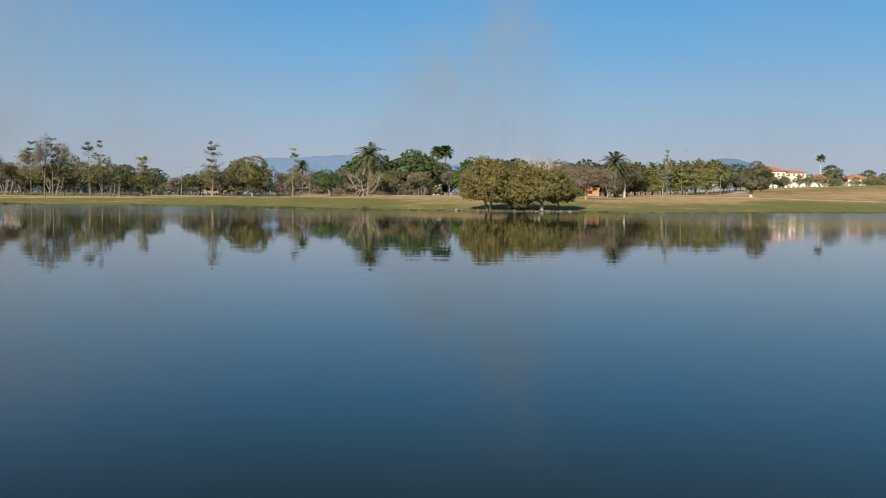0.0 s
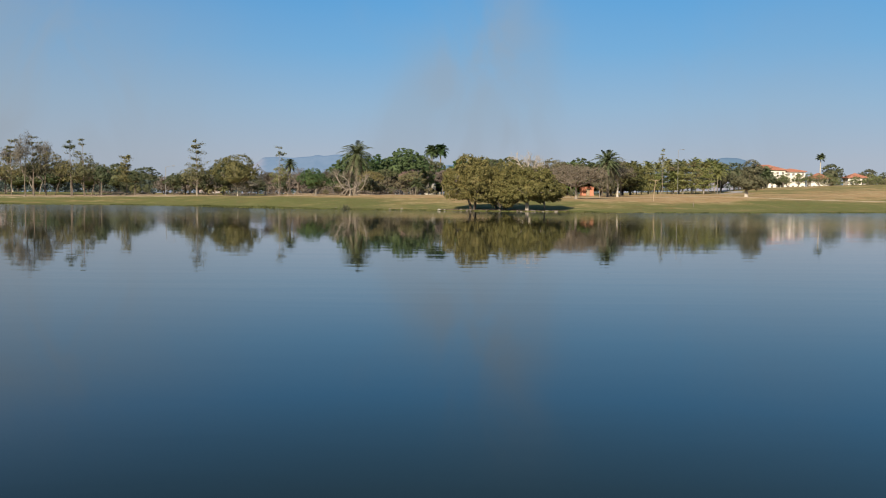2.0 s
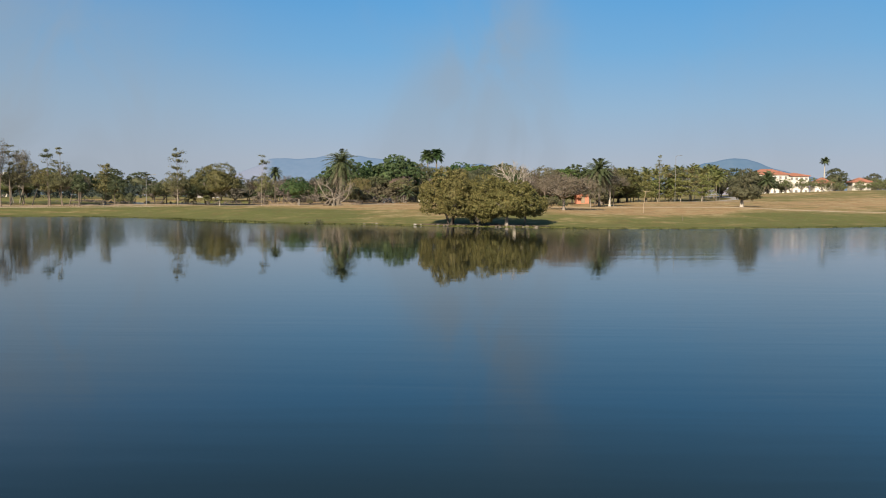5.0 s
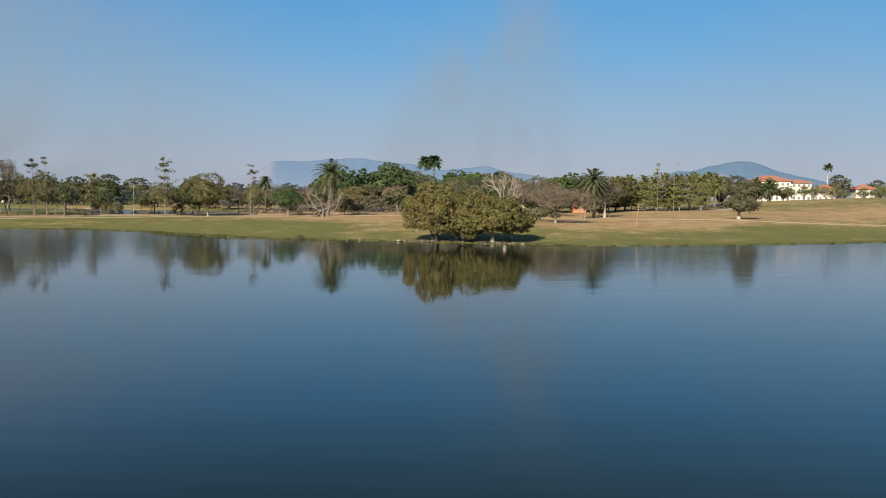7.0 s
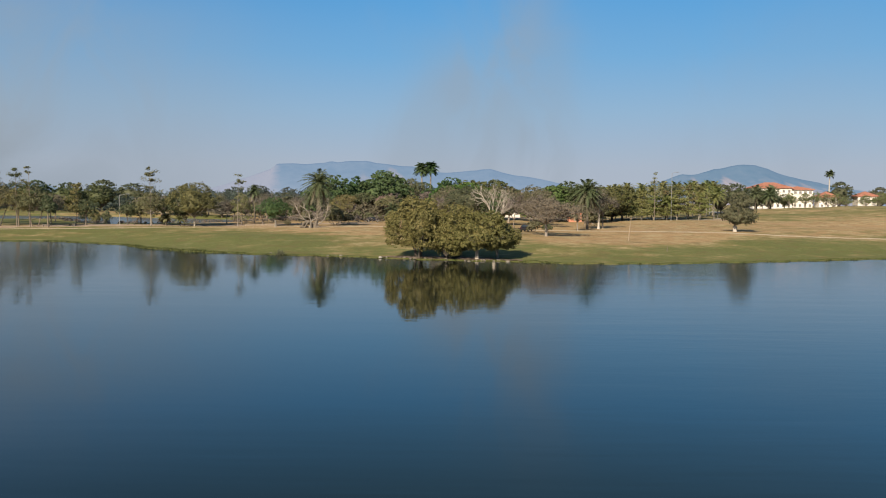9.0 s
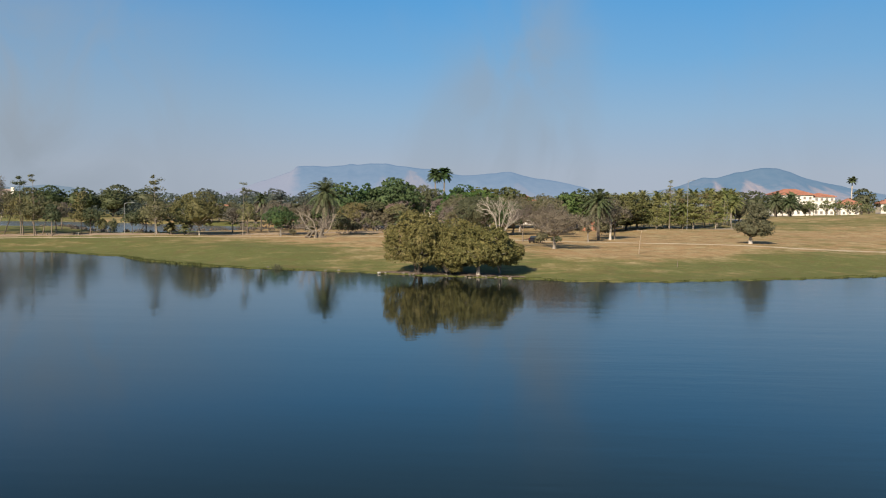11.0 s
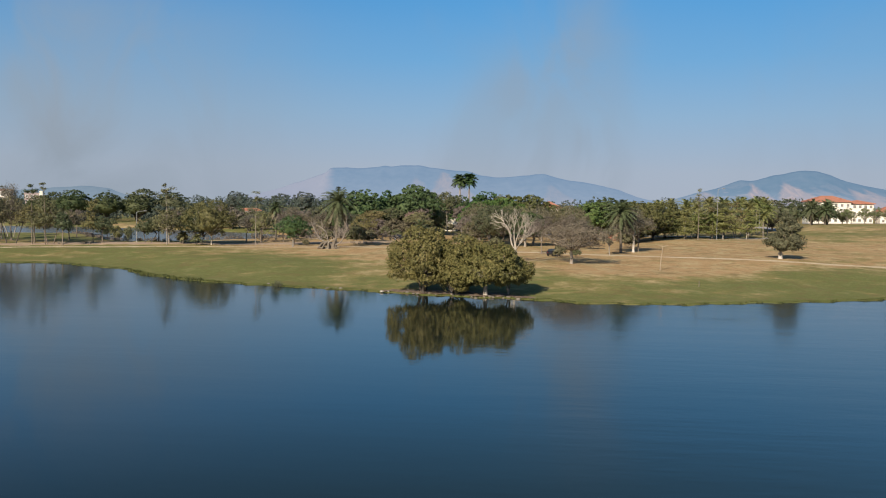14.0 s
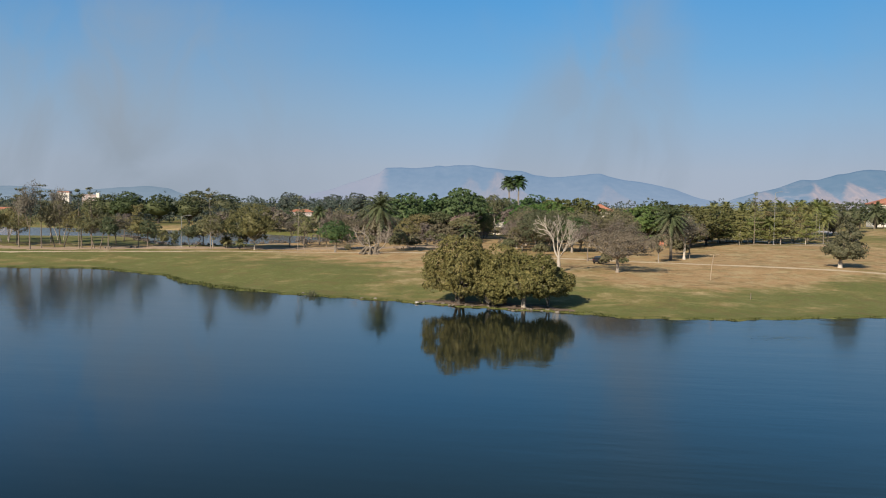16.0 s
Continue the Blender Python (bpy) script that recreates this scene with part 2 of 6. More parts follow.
def ground_mat():
    m = Nodes("turf")
    at = m.n.new("ShaderNodeAttribute")
    at.attribute_name = "lush"
    v = m.coords("World")
    big = m.noise(v, 0.035, 4.0, 0.6, 0.8)
    mid = m.noise(m.coords("World", (0.6, 1.0, 1.0)), 0.22, 5.0, 0.62, 0.6)
    fine = m.noise(v, 2.2, 5.0, 0.7)
    green = m.mix(m.ramp(fine, 0.3, 0.7), (0.080, 0.091, 0.026), (0.118, 0.124, 0.041))
    dry = m.mix(m.ramp(fine, 0.3, 0.7), (0.250, 0.158, 0.072), (0.320, 0.219, 0.114))
    olive = m.mix(m.ramp(fine, 0.3, 0.7), (0.150, 0.126, 0.044), (0.194, 0.162, 0.067))
    k = m.math("ADD", at.outputs["Fac"], m.math("MULTIPLY", m.math("SUBTRACT", m.math("ADD", m.math("MULTIPLY", big, 0.55), m.math("MULTIPLY", mid, 0.6)), 0.575), 2.9))
    streak = m.noise(m.coords("World", (0.12, 0.11, 1.0)), 1.0, 6.0, 0.68, 0.6)
    k = m.math("ADD", k, m.math("MULTIPLY", m.math("SUBTRACT", streak, 0.5), 1.4))
    col = m.mix(m.ramp(k, 0.15, 0.50), dry, olive)
    col = m.mix(m.ramp(k, 0.50, 0.95), col, green)
    straw = m.ramp(m.noise(m.coords("World", (0.26, 0.17, 1.0)), 1.0, 6.0, 0.70, 0.6), 0.475, 0.62, 0.0, 0.9)
    straw = m.math("MULTIPLY", straw, m.ramp(k, 0.3, 0.8, 1.0, 0.10))
    col = m.mix(straw, col, (0.324, 0.257, 0.138))
    band2 = m.noise(m.coords("World", (0.34, 0.30, 1.0)), 1.0, 6.0, 0.7, 0.5)
    col = m.mix(m.ramp(band2, 0.50, 0.64, 0.0, 0.6), col, (0.118, 0.091, 0.038))
    col = m.mix(m.ramp(band2, 0.30, 0.44, 0.30, 0.0), col, (0.284, 0.237, 0.122))
    rim = m.n.new("ShaderNodeAttribute")
    rim.attribute_name = "rim"
    col = m.mix(rim.outputs["Fac"], col, m.mix(m.ramp(mid, 0.4, 0.6), (0.064, 0.082, 0.020), (0.100, 0.108, 0.031)))
    m.set(color=col, rough=0.95, spec=0.1)
    m.bump(m.math("ADD", m.math("MULTIPLY", fine, 0.5), mid), 0.6, 0.12)
    return m.mat


def far_mat(name, a, b, air, mist, foot, rock=0.0, pale=None, pale_faces=()):
    """Distant land; the haze of kilometres of blue air is painted in as a glow, mistier towards its foot."""
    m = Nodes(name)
    v = m.coords("World")
    f = m.noise(m.coords("World", (0.0058, 0.0058, 0.0075)), 1.0, 6.0, 0.62, 1.2)
    g = m.noise(v, 0.02, 5.0, 0.6)
    col = m.mix(m.ramp(g, 0.3, 0.7), a, b)
    sep = m.n.new("ShaderNodeSeparateXYZ")
    m.l.new(m.n.new("ShaderNodeNewGeometry").outputs["Position"], sep.inputs[0])
    if rock:
        bare = m.math("MULTIPLY", m.ramp(f, 0.50, 0.56, 0.0, rock), m.ramp(sep.outputs["Z"], 80, 150, 1.0, 0.0))
        col = m.mix(bare, col, (0.165, 0.125, 0.105))
    # painted haze, given off as glow: mist at the foot, blue air above
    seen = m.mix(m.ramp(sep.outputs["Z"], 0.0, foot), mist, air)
    if pale:
        # bare, paler ground on one flank
        edge = m.math("ADD", sep.outputs["X"], m.math("MULTIPLY", sep.outputs["Z"], 0.35))
        edge = m.math("ADD", edge, m.math("MULTIPLY", m.math("SUBTRACT", f, 0.5), 120.0))
        flank = m.ramp(edge, pale[0] - 25, pale[0] + 25, 0.75, 0.0)
        seen = m.mix(flank, seen, pale[1])
        col = m.mix(flank, col, (0.10, 0.085, 0.080))
    streak = m.noise(m.coords("World", (0.05, 0.01, 0.016)), 1.0, 5.0, 0.65, 0.8)
    for at, top, foot_z, half, skew, much in pale_faces:
        # a pale patch, bare rock and painted-in haze: narrow at its top, widening downhill, ragged at its edges
        fall = m.math("SUBTRACT", top, sep.outputs["Z"])
        side = m.math("ABSOLUTE", m.math("SUBTRACT", m.math("SUBTRACT", sep.outputs["X"], at), m.math("MULTIPLY", fall, skew)))
        room = m.math("SUBTRACT", m.math("MULTIPLY", fall, half / (top - foot_z)), side)
        room = m.math("ADD", room, m.math("MULTIPLY", m.math("SUBTRACT", f, 0.45), 60.0))
        bare = m.math("MULTIPLY", m.ramp(room, -6.0, 16.0, 0.0, much), m.ramp(fall, -4.0, 14.0))
        bare = m.math("MULTIPLY", bare, m.ramp(streak, 0.32, 0.58, 0.6, 1.0))
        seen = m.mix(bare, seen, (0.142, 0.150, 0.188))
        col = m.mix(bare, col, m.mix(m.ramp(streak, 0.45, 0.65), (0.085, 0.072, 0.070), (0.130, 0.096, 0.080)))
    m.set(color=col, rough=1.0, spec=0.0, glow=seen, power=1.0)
    return m.mat


M = {
    "water": water_mat("lake_water"),
    "pond": pond_mat("pond_water"),
    "turf": ground_mat(),
    "sand": plain("sandy_path", (0.363, 0.284, 0.182), (0.442, 0.363, 0.245), 0.95, 0.8),
    "dust": plain("dusty_earth", (0.237, 0.166, 0.103), (0.332, 0.245, 0.158), 0.95, 0.5),
    "road": plain("pale_road", (0.237, 0.221, 0.213), (0.300, 0.284, 0.269), 0.9, 0.4),
    "hero": leaf_mat("almond_leaf", (0.096, 0.096, 0.031), (0.197, 0.174, 0.060), (0.280, 0.232, 0.098), 0.36, 0.3),
    "mango": leaf_mat("mango_leaf", (0.038, 0.074, 0.027), (0.078, 0.124, 0.043), (0.108, 0.146, 0.056), 0.32),
    "fresh": leaf_mat("fresh_leaf", (0.060, 0.118, 0.028), (0.112, 0.178, 0.046), (0.150, 0.195, 0.060), 0.34),
    "dark": leaf_mat("dark_leaf", (0.052, 0.068, 0.035), (0.096, 0.108, 0.053), (0.135, 0.128, 0.075), 0.34),
    "deep": leaf_mat("deep_green_leaf", (0.044, 0.062, 0.026), (0.082, 0.102, 0.040), (0.112, 0.120, 0.054), 0.34),
    "olive": leaf_mat("olive_leaf", (0.092, 0.096, 0.049), (0.168, 0.160, 0.081), (0.215, 0.188, 0.104), 0.34),
    "fresh_olive": leaf_mat("fresh_olive_leaf", (0.122, 0.142, 0.058), (0.208, 0.208, 0.095), (0.26, 0.225, 0.122), 0.36),
    "yellow": leaf_mat("yellowing_leaf", (0.134, 0.122, 0.051), (0.222, 0.190, 0.081), (0.280, 0.228, 0.107), 0.36),
    "dry": leaf_mat("dry_leaf", (0.112, 0.098, 0.077), (0.192, 0.166, 0.132), (0.245, 0.205, 0.168), 0.34),
    "pink": leaf_mat("pinkish_leaf", (0.19, 0.125, 0.105), (0.27, 0.19, 0.16), (0.32, 0.22, 0.18)),
    "thin": leaf_mat("thin_grey_leaf", (0.118, 0.106, 0.064), (0.200, 0.178, 0.114), (0.24, 0.20, 0.151), 0.34),
    "grove": leaf_mat("grove_leaf", (0.172, 0.196, 0.068), (0.286, 0.292, 0.106), (0.35, 0.32, 0.13), 0.48),
    "olive_green": leaf_mat("olive_green_leaf", (0.070, 0.078, 0.028), (0.130, 0.132, 0.046), (0.175, 0.160, 0.065), 0.32),
    "lone": leaf_mat("dull_leaf", (0.082, 0.080, 0.046), (0.146, 0.134, 0.078), (0.185, 0.162, 0.097)),
    "frond": leaf_mat("palm_frond", (0.054, 0.076, 0.033), (0.104, 0.124, 0.058), (0.140, 0.148, 0.080), 0.2),
    "dead_frond": leaf_mat("dead_frond", (0.078, 0.074, 0.044), (0.140, 0.128, 0.078), (0.180, 0.155, 0.100), 0.1),
    "reed": leaf_mat("bank_grass", (0.056, 0.074, 0.019), (0.094, 0.108, 0.030), (0.125, 0.122, 0.044)),
    # bluish haze of distance is mixed into this leaf colour
    "hazed_leaf": leaf_mat("hazed_leaf", (0.050, 0.066, 0.058), (0.080, 0.096, 0.078), (0.104, 0.110, 0.092)),
    "bark": bark_mat("brown_bark", (0.126, 0.099, 0.075), (0.198, 0.158, 0.122)),
    "grey_bark": bark_mat("grey_bark", (0.190, 0.162, 0.130), (0.284, 0.245, 0.205)),
    "pale_bark": bark_mat("pale_bark", (0.284, 0.249, 0.205), (0.395, 0.352, 0.292)),
    "white_bark": bark_mat("white_bark", (0.34, 0.30, 0.25), (0.47, 0.43, 0.37)),
    "palm_bark": bark_mat("palm_bark", (0.085, 0.070, 0.052), (0.15, 0.122, 0.092)),
    "dark_bark": bark_mat("dark_bark", (0.043, 0.036, 0.028), (0.079, 0.065, 0.051)),
    "white_wall": plain("cream_render", (0.616, 0.569, 0.490), (0.664, 0.624, 0.553), 0.9, 0.4),
    "grey_wall": plain("grey_render", (0.332, 0.316, 0.316), (0.395, 0.379, 0.371), 0.9, 0.4),
    # pink render, greyed in its colour to stand for smoke haze
    "pink_wall": plain("hazed_pink_wall", (0.27, 0.215, 0.205), (0.33, 0.265, 0.245), 0.9, 0.5),
    "red_wall": plain("salmon_wall", (0.42, 0.175, 0.110), (0.50, 0.215, 0.135), 0.9, 0.6),
    "tile": plain("clay_roof_tile", (0.270, 0.112, 0.070), (0.335, 0.150, 0.098), 0.85, 0.5),
    "pane": plain("dim_window_pane", (0.150, 0.138, 0.126), (0.205, 0.190, 0.174), 0.15, 0.5),
    "trim": plain("white_trim", (0.585, 0.569, 0.537), (0.632, 0.616, 0.585), 0.7, 1.0),
    "wood": plain("weathered_wood", (0.230, 0.175, 0.115), (0.310, 0.240, 0.165), 0.9, 2.0, 0.3),
    "steel": plain("painted_steel", (0.20, 0.20, 0.195), (0.27, 0.27, 0.265), 0.5, 1.0, 0.0, 0.2),
    "stone": plain("bank_stone", (0.118, 0.103, 0.083), (0.198, 0.174, 0.142), 0.95, 1.2, 0.5),
    "pale_stone": plain("pale_stone", (0.27, 0.25, 0.22), (0.36, 0.34, 0.30), 0.9, 1.2, 0.4),
    "litter": plain("leaf_litter", (0.087, 0.059, 0.038), (0.174, 0.122, 0.079), 0.95, 1.5, 0.4),
    "car_paint": plain("black_car_paint", (0.012, 0.012, 0.014), (0.020, 0.020, 0.023), 0.2, 0.7),
    "rubber": plain("tyre_rubber", (0.014, 0.014, 0.014), (0.024, 0.024, 0.024), 0.85, 4.0),
    "rim": plain("wheel_alloy", (0.395, 0.395, 0.395), (0.474, 0.474, 0.474), 0.35, 3.0, 0.0, 0.9),
    "glass": plain("car_glass", (0.02, 0.024, 0.028), (0.035, 0.04, 0.045), 0.06, 1.0),
    "lamp_red": plain("tail_lamp", (0.10, 0.008, 0.008), (0.14, 0.012, 0.012), 0.2, 3.0),
    "lamp_clear": plain("lamp_lens", (0.553, 0.553, 0.521), (0.616, 0.616, 0.593), 0.15, 3.0),
    # distant land, with its haze put into glow colours
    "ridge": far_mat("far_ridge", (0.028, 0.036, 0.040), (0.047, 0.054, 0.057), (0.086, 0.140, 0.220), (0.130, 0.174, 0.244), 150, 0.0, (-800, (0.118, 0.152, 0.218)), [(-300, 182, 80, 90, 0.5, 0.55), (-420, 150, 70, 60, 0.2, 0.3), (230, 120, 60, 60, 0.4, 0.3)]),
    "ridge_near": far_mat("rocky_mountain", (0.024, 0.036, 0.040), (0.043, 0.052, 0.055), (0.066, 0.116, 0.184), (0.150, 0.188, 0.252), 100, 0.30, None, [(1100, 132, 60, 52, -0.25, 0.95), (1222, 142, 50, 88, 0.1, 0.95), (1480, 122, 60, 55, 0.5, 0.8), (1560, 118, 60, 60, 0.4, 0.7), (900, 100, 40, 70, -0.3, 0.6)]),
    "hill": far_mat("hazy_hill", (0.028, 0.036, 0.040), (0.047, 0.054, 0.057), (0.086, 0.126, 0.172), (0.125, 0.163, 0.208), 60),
}


# ---- mesh helpers ----
def mesh_obj(name, verts, faces, mat, parent=None, label="", smooth=False, mats=None, index=None):
    """One mesh object from arrays: faces is an (n, k) array."""
    verts = np.asarray(verts, np.float32)
    faces = np.asarray(faces, np.int32)
    me = bpy.data.meshes.new(name)
    n, k = faces.shape
    me.vertices.add(len(verts))
    me.vertices.foreach_set("co", verts.ravel())
    me.loops.add(n * k)
    me.loops.foreach_set("vertex_index", faces.ravel())
    me.polygons.add(n)
    me.polygons.foreach_set("loop_start", np.arange(0, n * k, k, dtype=np.int32))
    me.polygons.foreach_set("loop_total", np.full(n, k, np.int32))
    if smooth:
        me.polygons.foreach_set("use_smooth", np.ones(n, bool))
    for mm in (mats or [mat]):
        me.materials.append(mm)
    if index is not None:
        me.polygons.foreach_set("material_index", np.asarray(index, np.int32))
    me.update(calc_edges=True)
    ob = new(name, me)
    if parent is not None:
        ob.parent = parent
    if label:
        tagged(ob, label)
    return ob


def part(name, bm, material, parent, label=""):
    me = bpy.data.meshes.new(name)
    bm.to_mesh(me)
    bm.free()
    me.materials.append(material)
    ob = new(name, me)
    ob.parent = parent
    if label:
        tagged(ob, label)
    return ob


def thing(name, label, category, at=(0, 0, 0), turn=0.0, group="", kind=""):
    ob = tagged(new(name), label, category, group, kind)
    ob.empty_display_size = 0.5
    ob.matrix_basis = pose(*at, 0, 0, turn)
    return ob


class Geo:
    """Gathers vertices and quads of many small pieces into one mesh."""

    def __init__(self):
        self.v, self.f, self.n = [], [], 0

    def add(self, v, f):
        self.v.append(np.asarray(v, float))
        self.f.append(np.asarray(f, int) + self.n)
        self.n += len(v)

    def tube(self, pts, radii, sides=6):
        pts = np.asarray(pts, float)
        k = len(pts)
        tang = np.gradient(pts, axis=0)
        tang /= np.linalg.norm(tang, axis=1)[:, None] + 1e-9
        ref = np.array((1.0, 0.0, 0.0)) if abs(tang[0][0]) < 0.8 else np.array((0.0, 1.0, 0.0))
        a = np.cross(tang, ref)
        a /= np.linalg.norm(a, axis=1)[:, None] + 1e-9
        b = np.cross(tang, a)
        th = np.arange(sides) * 2 * math.pi / sides
        ring = pts[:, None] + np.asarray(radii)[:, None, None] * (a[:, None] * np.cos(th)[None, :, None] + b[:, None] * np.sin(th)[None, :, None])
        f = []
        for i in range(k - 1):
            for j in range(sides):
                f.append((i * sides + j, i * sides + (j + 1) % sides, (i + 1) * sides + (j + 1) % sides, (i + 1) * sides + j))
        self.add(ring.reshape(-1, 3), f)

    def leaves(self, pos, out, length, width, r, droop=0.3, loose=0.55):
        """A folded leaf at each place, its face turned roughly the way out."""
        n = len(pos)
        nrm = out + r.normal(0, loose, (n, 3))
        nrm /= np.linalg.norm(nrm, axis=1)[:, None] + 1e-9
        along = np.cross(nrm, r.normal(0, 1, (n, 3)))
        along[:, 2] -= droop
        along /= np.linalg.norm(along, axis=1)[:, None] + 1e-9
        side = np.cross(nrm, along)
        ln = length * (0.6 + 0.8 * r.random((n, 1)))
        wd = width * (0.6 + 0.8 * r.random((n, 1)))
        p0 = pos - along * ln * 0.5
        p1 = pos + side * wd * 0.5 - nrm * wd * 0.15
        p2 = pos + along * ln * 0.5 - nrm * ln * 0.12
        p3 = pos - side * wd * 0.5 - nrm * wd * 0.15
        v = np.stack([p0, p1, p2, p3], 1).reshape(-1, 3)
        f = np.arange(n * 4).reshape(-1, 4)
        self.add(v, f)

    def make(self, name, mat, parent=None, label="", smooth=False):
        return mesh_obj(name, np.concatenate(self.v), np.concatenate(self.f), mat, parent, label, smooth)


def box_bm(sx, sy, sz, bevel=0.0, at=(0, 0, 0)):
    bm = bmesh.new()
    bmesh.ops.create_cube(bm, size=1)
    for v in bm.verts:
        v.co = Vector((v.co.x * sx + at[0], v.co.y * sy + at[1], v.co.z * sz + at[2]))
    if bevel:
        bmesh.ops.bevel(bm, geom=bm.edges[:], offset=bevel, segments=2, affect="EDGES")
    return bm


# ---- the lie of the land ----
SHORE_X = [-300, -120, -88, -72, -61, -52, -46, -33, -21, -4.7, 2.2, 7.7, 13.6, 18, 27, 40, 47, 60, 79, 120, 300]
SHORE_Y = [190, 186, 184, 187.5, 181, 176, 167, 157, 152.3, 147.8, 144.5, 143.2, 141.8, 141.5, 137.5, 139, 142, 147, 156, 172, 200]


def shore(x):
    return np.interp(x, SHORE_X, SHORE_Y) + 0.5 * np.sin(np.asarray(x) * 0.9) + 0.35 * np.sin(np.asarray(x) * 2.3 + 1.0)


def sm(a, b, v):
    u = np.clip((v - a) / (b - a), 0, 1)
    return u * u * (3 - 2 * u)


POND_X = [-300, -145, -123, -112, -103, -95, -86, -77, -72, -67, -60, -55, -47, -41, -35]
POND_NEAR = [255, 266, 275, 276, 268, 256, 242, 236, 240, 246, 256, 261, 272, 278, 286]
POND_FAR = [330, 352, 345, 340, 335, 332, 328, 322, 320, 316, 311, 306, 298, 293, 287]


def pond_depth(x, y):
    """Positive inside the second pond, in metres from its edge, roughly."""
    wave = 0.6 * np.sin(x * 0.8) + 0.4 * np.sin(x * 2.1 + 1.0)
    return np.minimum(np.minimum(y - np.interp(x, POND_X, POND_NEAR) + wave, np.interp(x, POND_X, POND_FAR) - y), -35.0 - x)


POND_Z = 1.80


def land(x, y):
    x, y = np.asarray(x, float), np.asarray(y, float)
    s = np.maximum(y - shore(x), np.maximum(-85 - y, np.abs(x) - 270))
    z = 0.14 + 1.41 * sm(0, 28, s) + 0.7 * sm(20, 50, s) + 0.6 * sm(40, 110, s)
    z = z + 5.2 * sm(60, 185, x) * sm(200, 350, y) * (1 - 0.30 * sm(352, 430, y)) + 0.7 * sm(45, 75, x) * sm(165, 205, y)
    z = z + 0.12 * np.sin(x * 0.11 + y * 0.07) * sm(8, 30, s) + 0.08 * np.sin(x * 0.05 - y * 0.19) * sm(8, 30, s)
    p = pond_depth(x, y)
    z = np.where(p > -16, np.minimum(z, POND_Z + 0.25 + np.clip(-p, 0, 16) * 0.09 - np.clip(p, 0, 6) * 0.4), z)
    return np.where(s < 0, np.maximum(-1.6, 0.14 * sm(-0.6, 0.0, s) + np.minimum(s + 0.4, 0) * 0.3), z)


def on_land(x, y):
    return float(land(x, y))


def steps(*runs):
    out = []
    for a, b, n in runs:
        out.extend(np.linspace(a, b, n, endpoint=False))
    out.append(runs[-1][1])
    return np.array(out)


gx = steps((-4700, -700, 14), (-700, -260, 26), (-260, -110, 44), (-110, 100, 130), (100, 260, 46), (260, 700, 40), (700, 4700, 20))
gy = steps((-1500, -90, 20), (-90, 128, 16), (128, 200, 84), (200, 320, 50), (320, 520, 40), (520, 900, 30), (900, 4750, 24))
GX, GY = np.meshgrid(gx, gy)
GZ = land(GX, GY)
nx, ny = len(gx), len(gy)
idx = np.arange(nx * ny).reshape(ny, nx)
gf = np.stack([idx[:-1, :-1], idx[:-1, 1:], idx[1:, 1:], idx[1:, :-1]], -1).reshape(-1, 4)
ground = mesh_obj("ground", np.stack([GX, GY, GZ], -1).reshape(-1, 3), gf, M["turf"], smooth=True)
tagged(ground, "mown lakeside lawn, green by the water and dry straw farther off", "ground", kind="structure")
S = GY - shore(GX)
lush = 1.0 - 0.95 * sm(10, 44, S + 5 * np.sin(GX * 0.06) - 15 * sm(0, 40, -GX))
lush = np.where(GX > 60, np.maximum(lush, 0.55 * sm(230, 300, GY)), lush)
lush = np.where(GX < -60, np.maximum(lush, 1.05 * sm(215, 240, GY)), lush)
lush = np.where(GY > 330, np.where(GX < -150, 0.8, np.where(GX < -20, 0.46, 0.55)), lush)
for key, val in (("lush", lush), ("rim", np.clip(0.7 - np.abs(S - 0.3) / 1.6, 0, 1))):
    att = ground.data.attributes.new(key, "FLOAT", "POINT")
    att.data.foreach_set("value", np.asarray(val, np.float32).ravel())

wx, wy = np.meshgrid(np.linspace(-272, 272, 9), np.linspace(-88, 206, 9))
wi = np.arange(81).reshape(9, 9)
wf = np.stack([wi[:-1, :-1], wi[:-1, 1:], wi[1:, 1:], wi[1:, :-1]], -1).reshape(-1, 4)
lake = mesh_obj("water", np.stack([wx, wy, 0 * wx], -1).reshape(-1, 3), wf, M["water"])
tagged(lake, "calm dark blue lake water mirroring trees and sky", "water", kind="structure")
px_, py_ = np.meshgrid(np.linspace(-310, -28, 9), np.linspace(230, 360, 9))
pond = mesh_obj("water", np.stack([px_, py_, 0 * px_ + POND_Z], -1).reshape(-1, 3), wf, M["pond"])
tagged(pond, "second pond of still water behind the trees", "water", kind="structure")


